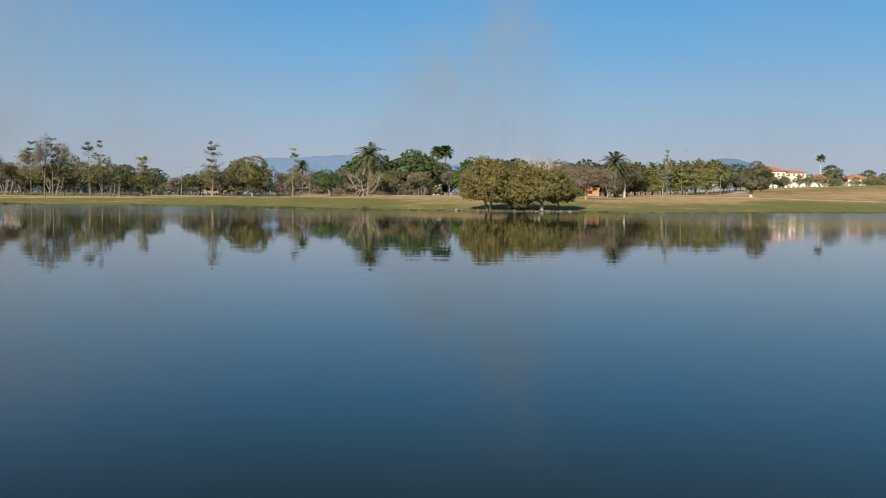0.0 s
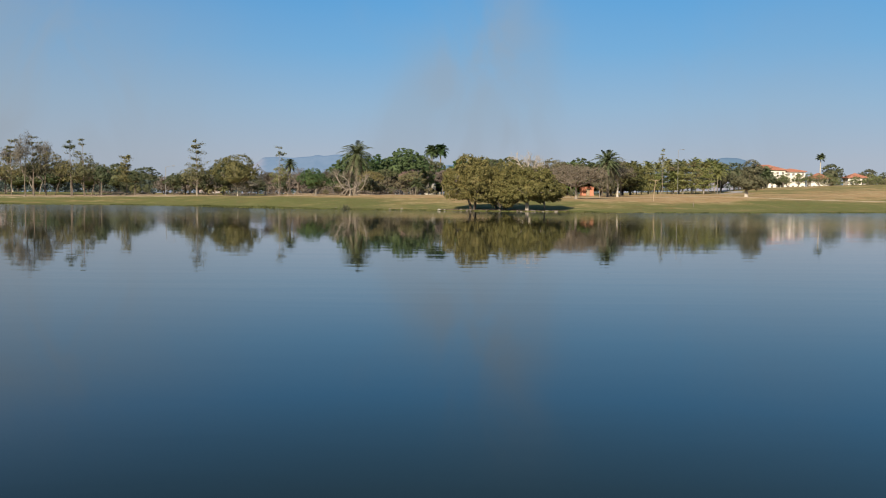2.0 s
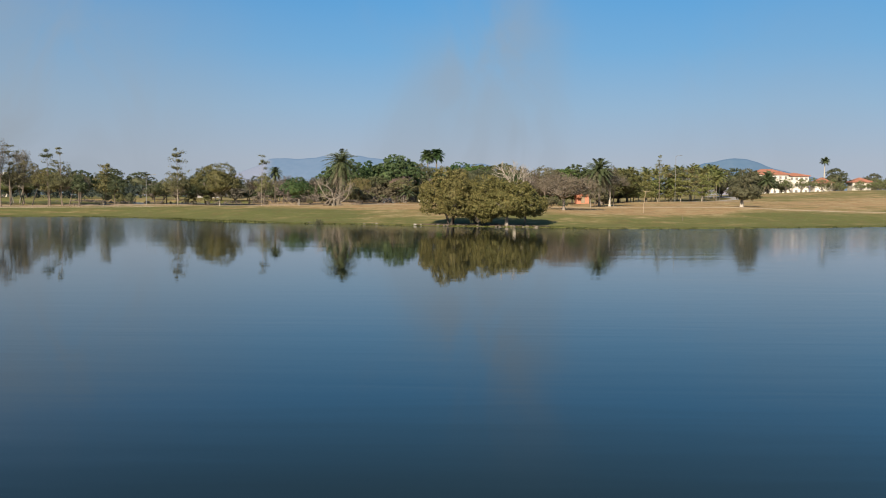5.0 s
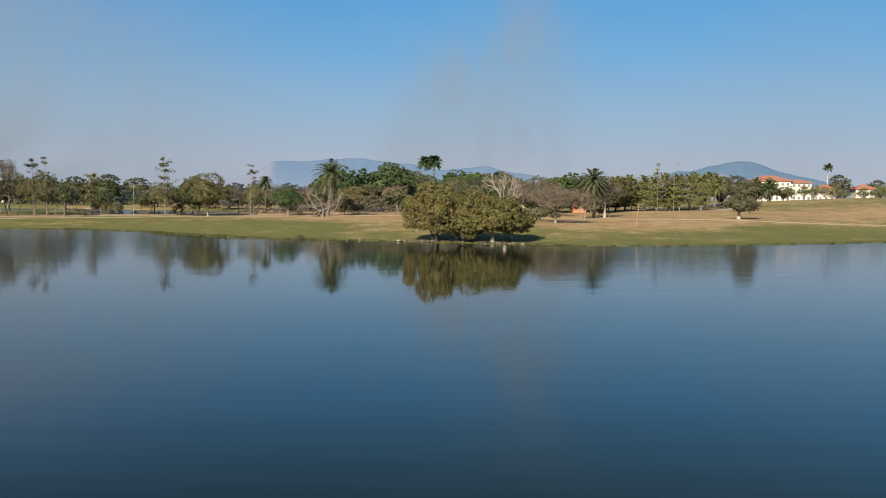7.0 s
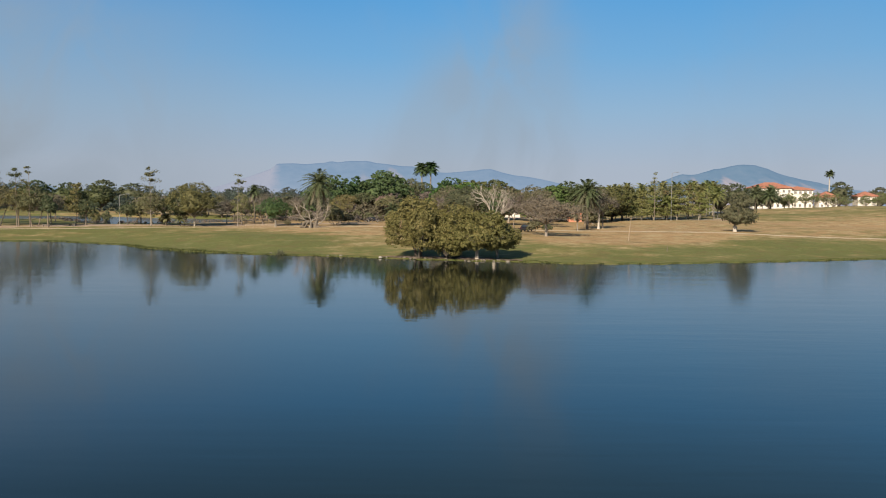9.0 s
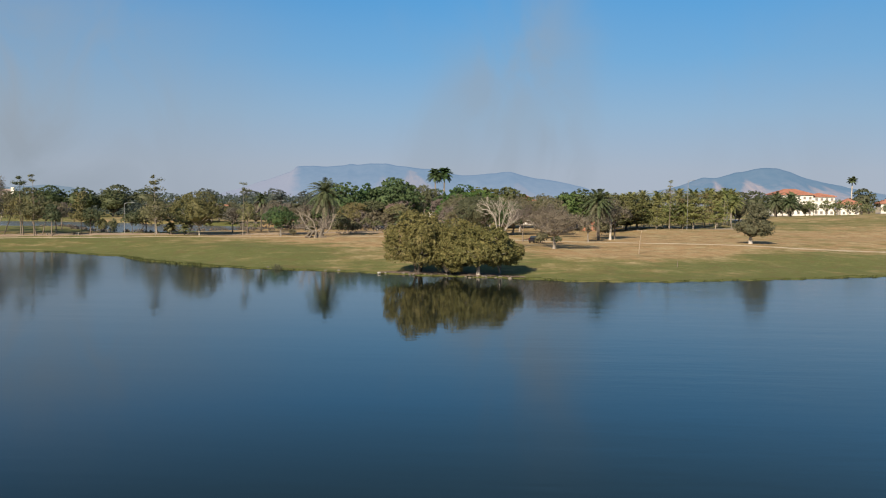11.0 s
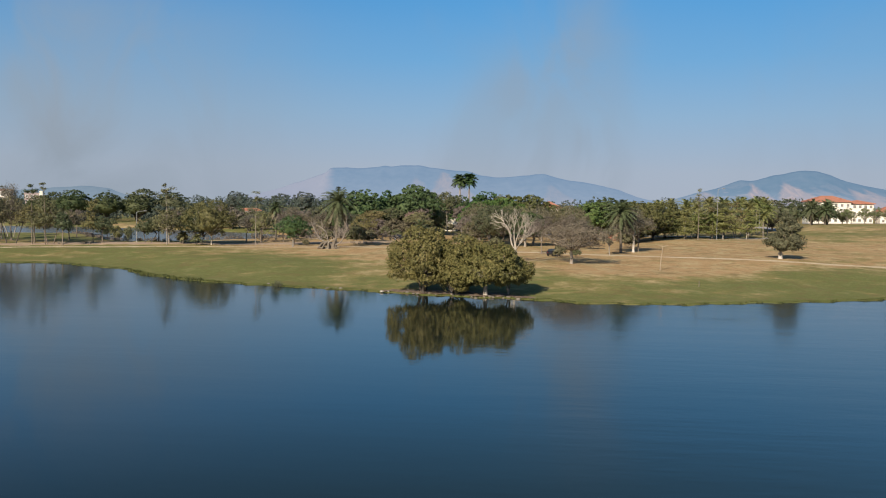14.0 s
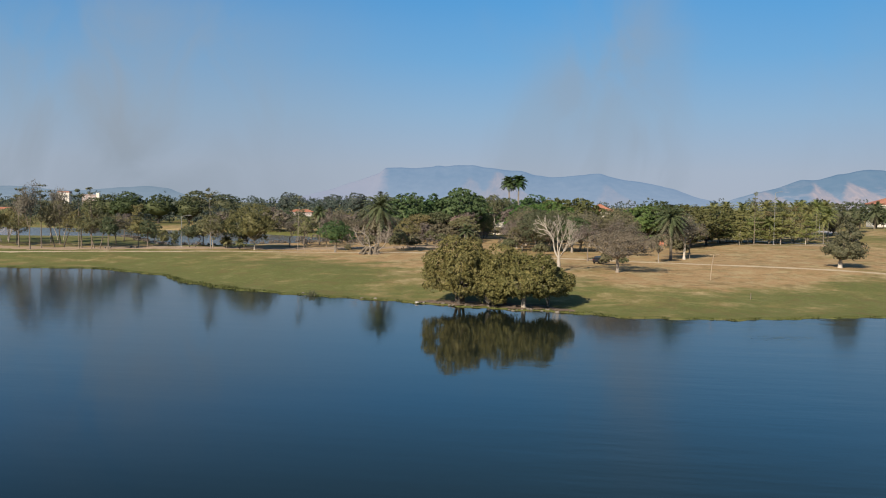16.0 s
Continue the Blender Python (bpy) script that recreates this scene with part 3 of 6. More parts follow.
def strip(name, pts, width, mat, label, lift=0.03):
    """A strip of path laid over the land."""
    pts = np.array(pts, float)
    d = np.concatenate([[0], np.cumsum(np.hypot(*np.diff(pts, axis=0).T))])
    t = np.linspace(0, d[-1], int(d[-1] / 1.5))
    c = np.stack([np.interp(t, d, pts[:, 0]), np.interp(t, d, pts[:, 1])], 1)
    for _ in range(12):
        c[1:-1] = (c[:-2] + c[1:-1] * 2 + c[2:]) / 4
    tg = np.gradient(c, axis=0)
    tg /= np.linalg.norm(tg, axis=1)[:, None]
    nr = np.stack([-tg[:, 1], tg[:, 0]], 1)
    wv = width * (1 + 0.18 * np.sin(t * 0.7) + 0.12 * np.sin(t * 1.9 + 1))
    rows, m = [], 6
    for j in range(m):
        q = c + nr * (wv * (j / (m - 1) - 0.5))[:, None]
        edge = 0.0 if 0 < j < m - 1 else -0.06
        rows.append(np.stack([q[:, 0], q[:, 1], land(q[:, 0], q[:, 1]) + lift + edge], 1))
    v = np.stack(rows, 1)
    k = len(c)
    ii = np.arange(k * m).reshape(k, m)
    f = np.stack([ii[:-1, :-1], ii[:-1, 1:], ii[1:, 1:], ii[1:, :-1]], -1).reshape(-1, 4)
    ob = mesh_obj(name, v.reshape(-1, 3), f, mat, smooth=True)
    return tagged(ob, label, "path", kind="structure")


strip("path", [(-150, 200), (-106, 207), (-90, 214.5), (-60, 219), (-37, 220), (-12, 221.5), (24, 216.5), (31, 212.5), (42, 208.7), (52, 204.2), (64, 197.5), (77, 193.5), (120, 188), (170, 186)], 2.8, M["sand"], "trodden path of pale sand across the lawn")
strip("path", [(-135, 214), (-100, 219), (-75, 227), (-48, 232), (-22, 239), (-12, 250)], 8.5, M["dust"], "dusty earth track under the lakeside trees")
strip("path", [(50, 284), (62, 290), (78, 287), (94, 281), (100, 276)], 9.0, M["dust"], "bare brown earth under the roadside grove")
strip("road", [(20, 330), (64, 316), (80, 309), (93, 290), (104, 300), (112, 330), (118, 380)], 5.0, M["road"], "pale service road past the grove")


# ---- trees ----
def limb(geo, a, b, r0, r1, sides=6, bend=0.12, r=rng, n=6):
    a, b = np.asarray(a, float), np.asarray(b, float)
    ln = np.linalg.norm(b - a)
    t = np.linspace(0, 1, n)[:, None]
    off = r.normal(0, bend * ln, 3)
    off2 = r.normal(0, bend * ln * 0.5, 3)
    pts = a + (b - a) * t + off * np.sin(t * math.pi) * 0.6 + off2 * np.sin(t * 2 * math.pi) * 0.5
    geo.tube(pts, r0 + (r1 - r0) * t[:, 0] ** 0.8, sides)
    return pts


def sphere_dirs(n, r, low=-0.45):
    d = r.normal(0, 1, (n * 4 + 24, 3))
    d /= np.linalg.norm(d, axis=1)[:, None]
    d = d[d[:, 2] > low][:n]
    return d


def round_form(n=3):
    """The inner mass of a leaf cluster: a cube's grid blown up to a ball."""
    verts, faces = {}, []
    for axis in range(3):
        for sgn in (-1, 1):
            ids = {}
            for i in range(n + 1):
                for j in range(n + 1):
                    p = [0.0, 0.0, 0.0]
                    p[axis], p[(axis + 1) % 3], p[(axis + 2) % 3] = float(sgn), 2 * i / n - 1, 2 * j / n - 1
                    ids[i, j] = verts.setdefault(tuple(round(v, 4) for v in p), len(verts))
            for i in range(n):
                for j in range(n):
                    q = (ids[i, j], ids[i + 1, j], ids[i + 1, j + 1], ids[i, j + 1])
                    faces.append(q if sgn > 0 else q[::-1])
    v = np.array(list(verts))
    return v / np.linalg.norm(v, axis=1)[:, None], np.array(faces)


ROUND_V, ROUND_F = round_form()


def crown_leaves(geo, blobs, clusters, per, leaf, spread, r, low=-0.45, droop=0.3, slim=0.55, shell=0.26, loose=0.3):
    """Puffs of leaves, each a small rounded tuft, over the outside of overlapping round masses."""
    C, R, Q = (np.array([b[i] for b in blobs]) for i in range(3))
    n = clusters * 3
    pick = r.choice(len(blobs), n, p=R ** 2 / (R ** 2).sum())
    d = sphere_dirs(n, r, low)
    n = len(d)
    pick = pick[:n]
    size = np.stack([R, R, R * Q], 1)
    pos = C[pick] + d * size[pick] * (1.02 - shell * r.random((n, 1)) ** 1.5)
    near = np.linalg.norm((pos[:, None] - C[None]) / size[None], axis=2)
    near[np.arange(n), pick] = 9.0
    out = np.flatnonzero(near.min(1) > (0.74 if shell < 0.33 else 0.45))[:clusters]
    pos, d = pos[out], d[out]
    k = len(out)
    puff = np.repeat(spread * r.uniform(0.6, 1.35, (k, 1)), per, 0)
    o = r.normal(0, 1, (k * per, 3))
    o = o / (np.linalg.norm(o, axis=1)[:, None] + 1e-9) + 0.6 * np.repeat(d, per, 0)
    o /= np.linalg.norm(o, axis=1)[:, None] + 1e-9
    pp = np.repeat(pos, per, 0) + o * puff * (0.55 + 0.45 * r.random((k * per, 1))) * np.array((1, 1, 0.8))
    geo.leaves(pp, o + 0.35 * np.repeat(d, per, 0) + np.array((0, 0, 0.3)), leaf, leaf * slim, r, droop, loose)


def broad_tree(name, label, seed, h, w, leaf_m, bark_m, clear=0.3, blobs=16, clusters=520, per=9, leaf=0.42, stems=1,
               trunk_r=None, spread=0.36, flat=0.8, group="", low=-0.45, category="tree", blob_r=(0.15, 0.26), shell=0.26, loose=0.3, shift=0.0, fork_at=0.0, core=0.0, slim=0.55, heart=0.0, skirt=0.5):
    r = np.random.default_rng(seed)
    root = thing(name, label, category, group=group)
    trunk_r = trunk_r or 0.022 * h + 0.05
    wood, crown = Geo(), Geo()
    rz, rx = h * (1 - clear), w / 2 * 1.08
    cz = h * clear + rz * skirt
    bl = []
    for i in range(blobs):
        d = r.normal(0, 1, 3)
        d /= np.linalg.norm(d)
        if skirt < 0.5:
            d[:2] *= max(math.hypot(d[0], d[1]), 0.25) ** -0.4
        rb = w * r.uniform(*blob_r)
        u = r.random() ** 0.22
        c = np.array((shift + d[0] * max(rx - rb, 0.1) * u, d[1] * max(rx - rb, 0.1) * u, cz + d[2] * max(rz * (1 - skirt if d[2] > 0 else skirt) - rb * flat, 0.1) * u))
        bl.append((c, rb, flat))
    bl.append((np.array((shift + r.normal(0, 0.06 * w), 0, h - 0.2 * w * flat)), 0.2 * w, flat))
    if heart:
        bl.append((np.array((shift, 0, cz)), w * heart, min(flat, rz / (w * heart) * 0.4)))
    forks = []
    for s in range(stems):
        a = 2 * math.pi * s / stems + r.random()
        off = 0.0 if stems == 1 else 0.12 * w * r.uniform(0.5, 1.2)
        foot = np.array((math.cos(a) * off, math.sin(a) * off, -0.25))
        fork = np.array((math.cos(a) * off * 2.2 + r.normal(0, 0.014 * w), math.sin(a) * off * 2.2 + r.normal(0, 0.014 * w), h * max(clear * 0.8 + 0.08, fork_at) * r.uniform(0.85, 1.15)))
        tr = trunk_r / math.sqrt(stems) * 1.1
        base = foot + np.array((0, 0, 0.5))
        wood.tube([foot, foot * 0.7 + base * 0.3, base], [tr * 1.7, tr * 1.35, tr * 1.08], 8)
        limb(wood, base, fork, tr * 1.08, tr * 0.75, 8, 0.04, r)
        forks.append((fork, tr))
    for i, (c, rb, _) in enumerate(bl):
        fork, tr = forks[i % stems]
        limb(wood, fork, c, tr * 0.5, tr * 0.1, 4, 0.08, r, 5)
        for q in range(0 if heart else 2):
            d = sphere_dirs(1, r, -0.2)[0]
            limb(wood, c * 0.85 + fork * 0.15, c + d * rb * 0.9, tr * 0.16, tr * 0.05, 3, 0.1, r, 3)
    wood.make("trunk", bark_m, root, smooth=True)
    if core:
        for c, rb, fl in (bl[-1:] if heart else bl):
            lump = ROUND_V * (1 + 0.22 * np.sin(ROUND_V[:, [1, 2, 0]] * 4.0 + r.uniform(0, 6.28, 3)).sum(1, keepdims=True) / 1.7)
            crown.add(c + lump * rb * (0.8 if heart else core) * np.array((1, 1, fl)), ROUND_F)
    crown_leaves(crown, bl, clusters, per, leaf, spread, r, low, shell=shell, loose=loose, slim=slim)
    crown.make("crown", leaf_m, root)
    return root


def grow(geo, tips, p, d, ln, rad, depth, r, up=0.25, wide=0.55, kids=(2, 4), shrink=0.72):
    """Branches that fork again and again."""
    q = p + d * ln
    bend = r.normal(0, 0.08 * ln, 3)
    mid = (p + q) / 2 + bend
    geo.tube([p, mid, q], [rad, rad * 0.85, rad * 0.68], 6 if depth > 2 else 4)
    if depth == 0:
        tips.append(q)
        return
    n = r.integers(kids[0], kids[1] + 1)
    for i in range(n):
        nd = d + r.normal(0, wide, 3) + np.array((0, 0, up))
        nd /= np.linalg.norm(nd)
        grow(geo, tips, q if i < 2 else mid, nd, ln * shrink * r.uniform(0.8, 1.15), rad * 0.62, depth - 1, r, up, wide, kids, shrink)


def twig_tree(name, label, seed, h, leaf_m, bark_m, depth=5, leaves=0, leaf=0.3, trunk_r=0.22, up=0.25, wide=0.55, kids=(2, 4), group="", stems=1, first=0.26, spread=0.35, shrink=0.72, lean=0.0, splay=0.3):
    """A thin or leafless crown of fine branching."""
    r = np.random.default_rng(seed)
    root = thing(name, label, "tree", group=group)
    wood, tips = Geo(), []
    for s in range(stems):
        a = 2 * math.pi * s / max(stems, 1) + 0.7
        d = np.array((math.cos(a) * splay * (stems > 1) + lean, math.sin(a) * splay * (stems > 1), 1.0))
        d /= np.linalg.norm(d)
        foot = np.array((math.cos(a) * 0.8 * splay * (stems > 1), math.sin(a) * 0.8 * splay * (stems > 1), -0.2))
        wood.tube([foot, foot + d * 0.25, foot + d * 0.7], [trunk_r * 1.9, trunk_r * 1.35, trunk_r], 8)
        grow(wood, tips, foot + d * 0.65, d, h * first, trunk_r, depth, r, up, wide, kids, shrink)
    tips = np.array(tips)
    top = np.percentile(tips[:, 2], 98)
    k = h / top
    for i in range(len(wood.v)):
        wood.v[i] = wood.v[i] * np.array((k, k, k))
    tips = tips * k
    wood.make("trunk", bark_m, root, smooth=True)
    if leaves:
        g = Geo()
        pick = tips[r.integers(0, len(tips), leaves)] + r.normal(0, spread, (leaves, 3))
        out = pick - np.array((0, 0, h * 0.55))
        out /= np.linalg.norm(out, axis=1)[:, None]
        g.leaves(pick, out + np.array((0, 0, 0.3)), leaf, leaf * 0.5, r, 0.3)
        g.make("crown", leaf_m, root)
    return root


def tier_tree(name, label, seed, h, w, leaf_m, bark_m, tiers=6, start=0.45, dense=1.0, group="", lower=None, boughs=(1, 5), thin=0.7):
    """A slim straight tree with its foliage in flat tiers."""
    r = np.random.default_rng(seed)
    root = thing(name, label, "tree", group=group)
    wood, crown = Geo(), Geo()
    tr = (0.009 * h + 0.03) * thin
    lean = r.normal(0, 0.015 * h, 2)
    line = [(lean[0] * t * t, lean[1] * t * t, -0.2 + (h * 0.99 + 0.2) * t) for t in np.linspace(0, 1, 9)]
    wood.tube(line, np.linspace(tr * 1.3, tr * 0.18, 9), 7)
    for k in range(tiers):
        f = k / max(tiers - 1, 1)
        z = h * (start + (0.985 - start) * f) + r.normal(0, 0.028 * h) * (0 < k < tiers - 1)
        rad = w / 2 * (1.0 - 0.62 * f) * r.uniform(0.55, 1.2)
        nb = r.integers(*boughs) if k < tiers - 1 else 3
        ax, ay = lean * (z / h) ** 2
        for b in range(nb):
            a = r.random() * 6.283
            ln = rad * r.uniform(0.25, 1.25)
            tip = np.array((ax + math.cos(a) * ln, ay + math.sin(a) * ln, z + ln * r.uniform(0.0, 0.5)))
            limb(wood, (ax, ay, z - 0.3 * ln), tip, tr * 0.3, tr * 0.08, 4, 0.07, r, 4)
            pads = 1 + int(ln > 0.9)
            for q in range(pads):
                n = int(46 * dense * r.uniform(0.5, 1.3))
                at = tip if q == 0 else np.array((ax, ay, z)) * 0.5 + tip * 0.5
                pos = at + r.normal(0, 1, (n, 3)) * np.array((0.42, 0.42, 0.20 * r.uniform(0.7, 1.6))) * max(ln * 0.55, 0.55) + np.array((0, 0, 0.1))
                way = pos - at
                way /= np.linalg.norm(way, axis=1)[:, None] + 1e-9
                crown.leaves(pos, way + np.array((0, 0, 0.5)), 0.36, 0.2, r, 0.1, 0.4)
    if lower:
        zc, rw, n = lower
        bl = [(np.array((r.normal(0, rw * 0.4), r.normal(0, rw * 0.4), zc + r.normal(0, rw * 0.25))), rw * r.uniform(0.35, 0.6), 0.7) for _ in range(8)]
        crown_leaves(crown, bl, n, 14, 0.3, 0.5, r)
    wood.make("trunk", bark_m, root, smooth=True)
    crown.make("crown", leaf_m, root)
    return root


def frond(geo, base, az, elev, ln, sag, r, leaflet=0.6, n=13, wide=0.2):
    """A feather leaf: a bowed midrib with two rows of hanging leaflets."""
    ts = np.linspace(0, 1, n)
    d = np.array((math.cos(az), math.sin(az)))
    x = ln * (math.cos(elev) * ts + 0.0)
    z = ln * (math.sin(elev) * ts) - sag * ln * ts ** 2.6
    pts = np.stack([base[0] + d[0] * x, base[1] + d[1] * x, base[2] + z], 1)
    geo.tube(pts, np.linspace(0.05, 0.012, n), 3)
    tang = np.gradient(pts, axis=0)
    tang /= np.linalg.norm(tang, axis=1)[:, None]
    side = np.array((-d[1], d[0], 0.0))
    for sgn in (1, -1):
        for m in range(3):
            p = pts[1:] - tang[1:] * (ln / n) * 0.333 * m
            size = leaflet * np.sin(np.clip(ts[1:] * 0.9 + 0.12, 0, 1) * math.pi) ** 0.6
            out = side * sgn * 0.75 + tang[1:] * 0.55 + np.array((0, 0, -0.25)) + r.normal(0, 0.12, (n - 1, 3))
            out /= np.linalg.norm(out, axis=1)[:, None]
            tip = p + out * size[:, None]
            w = tang[1:] * wide * 0.5
            v = np.stack([p - w, p + w, tip + w * 0.35, tip - w * 0.35], 1).reshape(-1, 3)
            geo.add(v, np.arange((n - 1) * 4).reshape(-1, 4))


def palm(name, label, seed, h, crown_r, fronds=34, skirt=0, trunk_r=0.24, lean=(0.0, 0.0), leaf_m=None, bark=None, royal=False, group="", low=-0.75):
    r = np.random.default_rng(seed)
    root = thing(name, label, "palm tree", group=group)
    zt = h - crown_r * (0.55 if not royal else 0.45)
    n = 12
    t = np.linspace(0, 1, n)
    pts = np.stack([lean[0] * t ** 1.6, lean[1] * t ** 1.6, -0.2 + (zt + 0.2) * t], 1)
    wood = Geo()
    rad = trunk_r * (1.25 - 0.35 * t + 0.06 * np.sin(t * 30))
    if royal:
        rad = trunk_r * (1.1 - 0.25 * t + 0.25 * np.exp(-((t - 0.35) / 0.25) ** 2))
    wood.tube(pts, rad, 9)
    wood.make("trunk", bark or M["palm_bark"], root, smooth=True)
    if royal:
        sh = Geo()
        sh.tube([pts[-1], pts[-1] + np.array((0, 0, crown_r * 0.2)), pts[-1] + np.array((0, 0, crown_r * 0.42))], [trunk_r * 0.95, trunk_r * 0.8, trunk_r * 0.35], 8)
        sh.make("crownshaft", M["frond"], root)
        zt += crown_r * 0.35
    top = np.array((lean[0], lean[1], zt))
    g = Geo()
    for i in range(fronds):
        f = (i + 0.5) / fronds
        az = i * 2.399963 + r.normal(0, 0.12)
        elev = 1.28 - (1.28 - low) * f ** 0.85 + r.normal(0, 0.08)
        frond(g, top, az, elev, crown_r * 1.12 * r.uniform(0.88, 1.1), 0.20 + 0.16 * (1 - f) + 0.12 * r.random(), r, (0.50 if royal else 0.27) * crown_r ** 0.75, wide=0.26 if royal else 0.15)
    g.make("crown", leaf_m or M["frond"], root)
    if skirt:
        g = Geo()
        for i in range(skirt):
            az = i * 2.399963
            frond(g, top - np.array((0, 0, 0.25)), az, -0.30 - 1.05 * r.random(), crown_r * r.uniform(0.85, 1.38), 0.22, r, 0.30 * crown_r ** 0.75)
        g.make("skirt", M["dead_frond"], root, "hanging dry brown fronds")
    return root


def place(ob, x, y, turn=0.0, scale=1.0, dz=0.0, sz=None, label=""):
    ob.matrix_basis = Matrix.Translation((x, y, on_land(x, y) + dz)) @ Matrix.Rotation(turn, 4, "Z") @ Matrix.Diagonal((scale, scale, sz or scale, 1))
    if label:
        tagged(ob, label)
    return ob


def spread_copies(protos, spots, size0, label=""):
    """Stands a copy of one of the trees at each spot: x, y, height, width."""
    r = np.random.default_rng(len(spots) * 13 + int(abs(spots[0][0])))
    for i, (x, y, h, w) in enumerate(spots):
        src = protos[i % len(protos)]
        h0, w0 = size0
        if i < len(protos):
            ob = src
        else:
            ob = copy_thing(src, Matrix.Identity(4))
        ob.matrix_basis = Matrix.Translation((x, y, on_land(x, y))) @ Matrix.Rotation(r.random() * 6.28, 4, "Z") @ Matrix.Diagonal((w / w0, w / w0, h / h0, 1))
        if label:
            tagged(ob, label)


# the leafy clump that hangs over the water's edge
hero = "trees at the water's edge"
HERO = dict(blobs=46, per=18, leaf=0.30, spread=0.54, group=hero, blob_r=(0.11, 0.17), flat=0.85, low=-0.85, core=0.36, heart=0.30, loose=0.42)
place(broad_tree("almond_tree", "broad olive-green leafy tree leaning over the lake edge", 11, 9.4, 10.8, M["hero"], M["dark_bark"], 0.07, clusters=1450, stems=3, trunk_r=0.34, skirt=0.40, fork_at=0.26, **HERO), 4.7, 146.4, 0.4)
place(broad_tree("almond_tree", "spreading olive-green tree with a pale trunk at the waterline", 12, 7.2, 9.8, M["hero"], M["pale_bark"], 0.20, clusters=1150, stems=1, trunk_r=0.27, shift=0.9, skirt=0.38, fork_at=0.30, **HERO), 13.5, 143.4)
place(broad_tree("almond_tree", "darker green tree in the middle of the lakeside clump", 13, 8.3, 9.8, M["hero"], M["dark_bark"], 0.08, clusters=1050, stems=2, trunk_r=0.24, skirt=0.40, fork_at=0.26, **HERO), 9.7, 146.8, 2.1)
place(broad_tree("almond_tree", "low leafy tree drooping to the water in the clump", 14, 4.8, 4.8, M["hero"], M["dark_bark"], 0.02, clusters=420, stems=2, trunk_r=0.14, **HERO), 9.2, 143.7, 0.3)
place(broad_tree("almond_tree", "olive-green tree at the outer side of the lakeside clump", 15, 5.4, 6.8, M["hero"], M["grey_bark"], 0.26, clusters=560, stems=2, trunk_r=0.16, skirt=0.38, fork_at=0.3, **HERO), 16.9, 145.6, 1.0)

# single trees on the lawn
lone = place(broad_tree("shade_tree", "round dull-green tree with a whitewashed trunk alone on the lawn", 21, 8.5, 7.9, M["lone"], M["grey_bark"], 0.16, blobs=32, clusters=720, per=18, leaf=0.29, trunk_r=0.30, spread=0.5, blob_r=(0.11, 0.18), shift=0.9, shell=0.20, core=0.45, heart=0.33, low=-0.9, skirt=0.34), 71.1, 201.2)
wash = Geo()
wash.tube([(0, 0, -0.2), (0, 0, 0.0), (0, 0, 0.25), (0.02, 0, 1.25)], [0.60, 0.50, 0.42, 0.38], 10)
wash.make("whitewash", M["white_bark"], lone, "band of whitewash round the trunk", smooth=True)
place(broad_tree("thin_leaved_tree", "wide grey-brown tree with a thin twiggy crown", 122, 7.5, 14.2, M["thin"], M["grey_bark"], 0.30, blobs=44, clusters=680, per=13, leaf=0.26, spread=0.6, trunk_r=0.26, flat=0.6, blob_r=(0.09, 0.16), shell=0.5, loose=0.5), 28.4, 184.7, 0.5)


def limbed_tree(name, label, seed, limbs, bark_m, depth=4, shrink=0.74, wide=0.36, up=0.12, kids=(2, 3), foot_r=0.4, rise=0.35, crook=0.07):
    """A leafless tree: each limb starts from the foot towards its own side, then forks into twigs."""
    r = np.random.default_rng(seed)
    root = thing(name, label, "tree")
    g, tips = Geo(), []
    g.tube([(0, 0, -0.25), (0, 0, 0.1), (0, 0, 0.2 + rise * 0.6), (0, 0, 0.4 + rise * 1.2)], [foot_r * 1.7, foot_r * 1.25, foot_r, foot_r * 0.5], 9)
    for (ex, ey, ez), rad, ln in limbs:
        end = np.array((ex, ey, ez), float)
        pts = limb(g, (0, 0, rise), end, rad, rad * 0.6, 7, crook, r, 8)
        way = pts[-1] - pts[-2]
        way /= np.linalg.norm(way)
        for i in range(3):
            nd = way + r.normal(0, wide, 3) + np.array((0, 0, up))
            grow(g, tips, pts[-1], nd / np.linalg.norm(nd), ln, rad * 0.5, depth, r, up, wide, kids, shrink)
        for at in (4, 5, 6):
            nd = way + r.normal(0, wide * 1.7, 3)
            grow(g, tips, pts[at], nd / np.linalg.norm(nd), ln * 0.9, rad * 0.38, depth - 1, r, up, wide, kids, shrink)
    g.make("trunk", bark_m, root, smooth=True)
    return root


place(limbed_tree("bare_tree", "leafless white-barked tree with upswept branches", 23, [((-2.1, 0.2, 7.2), 0.16, 1.1), ((-0.2, 0.6, 6.9), 0.11, 1.2), ((0.9, -0.4, 6.5), 0.10, 1.2), ((1.8, 0.3, 5.8), 0.09, 1.2), ((1.4, -0.6, 5.2), 0.07, 1.1), ((-1.0, -0.5, 6.4), 0.07, 1.1), ((2.3, 0.8, 5.0), 0.06, 1.0)], M["pale_bark"], depth=4, wide=0.28, shrink=0.70, foot_r=0.32, rise=2.4), 18.0, 182.4)
place(palm("date_palm", "tall date palm with a skirt of dry fronds", 24, 13.4, 4.9, 46, 8, 0.22, (0.4, 0.0), low=-0.95), -22.4, 219.0)
place(palm("date_palm", "date palm with a full green crown on the lawn", 25, 11.8, 4.3, 40, 20, 0.25, (-0.2, 0.3), low=-0.85), 41.6, 217.0)
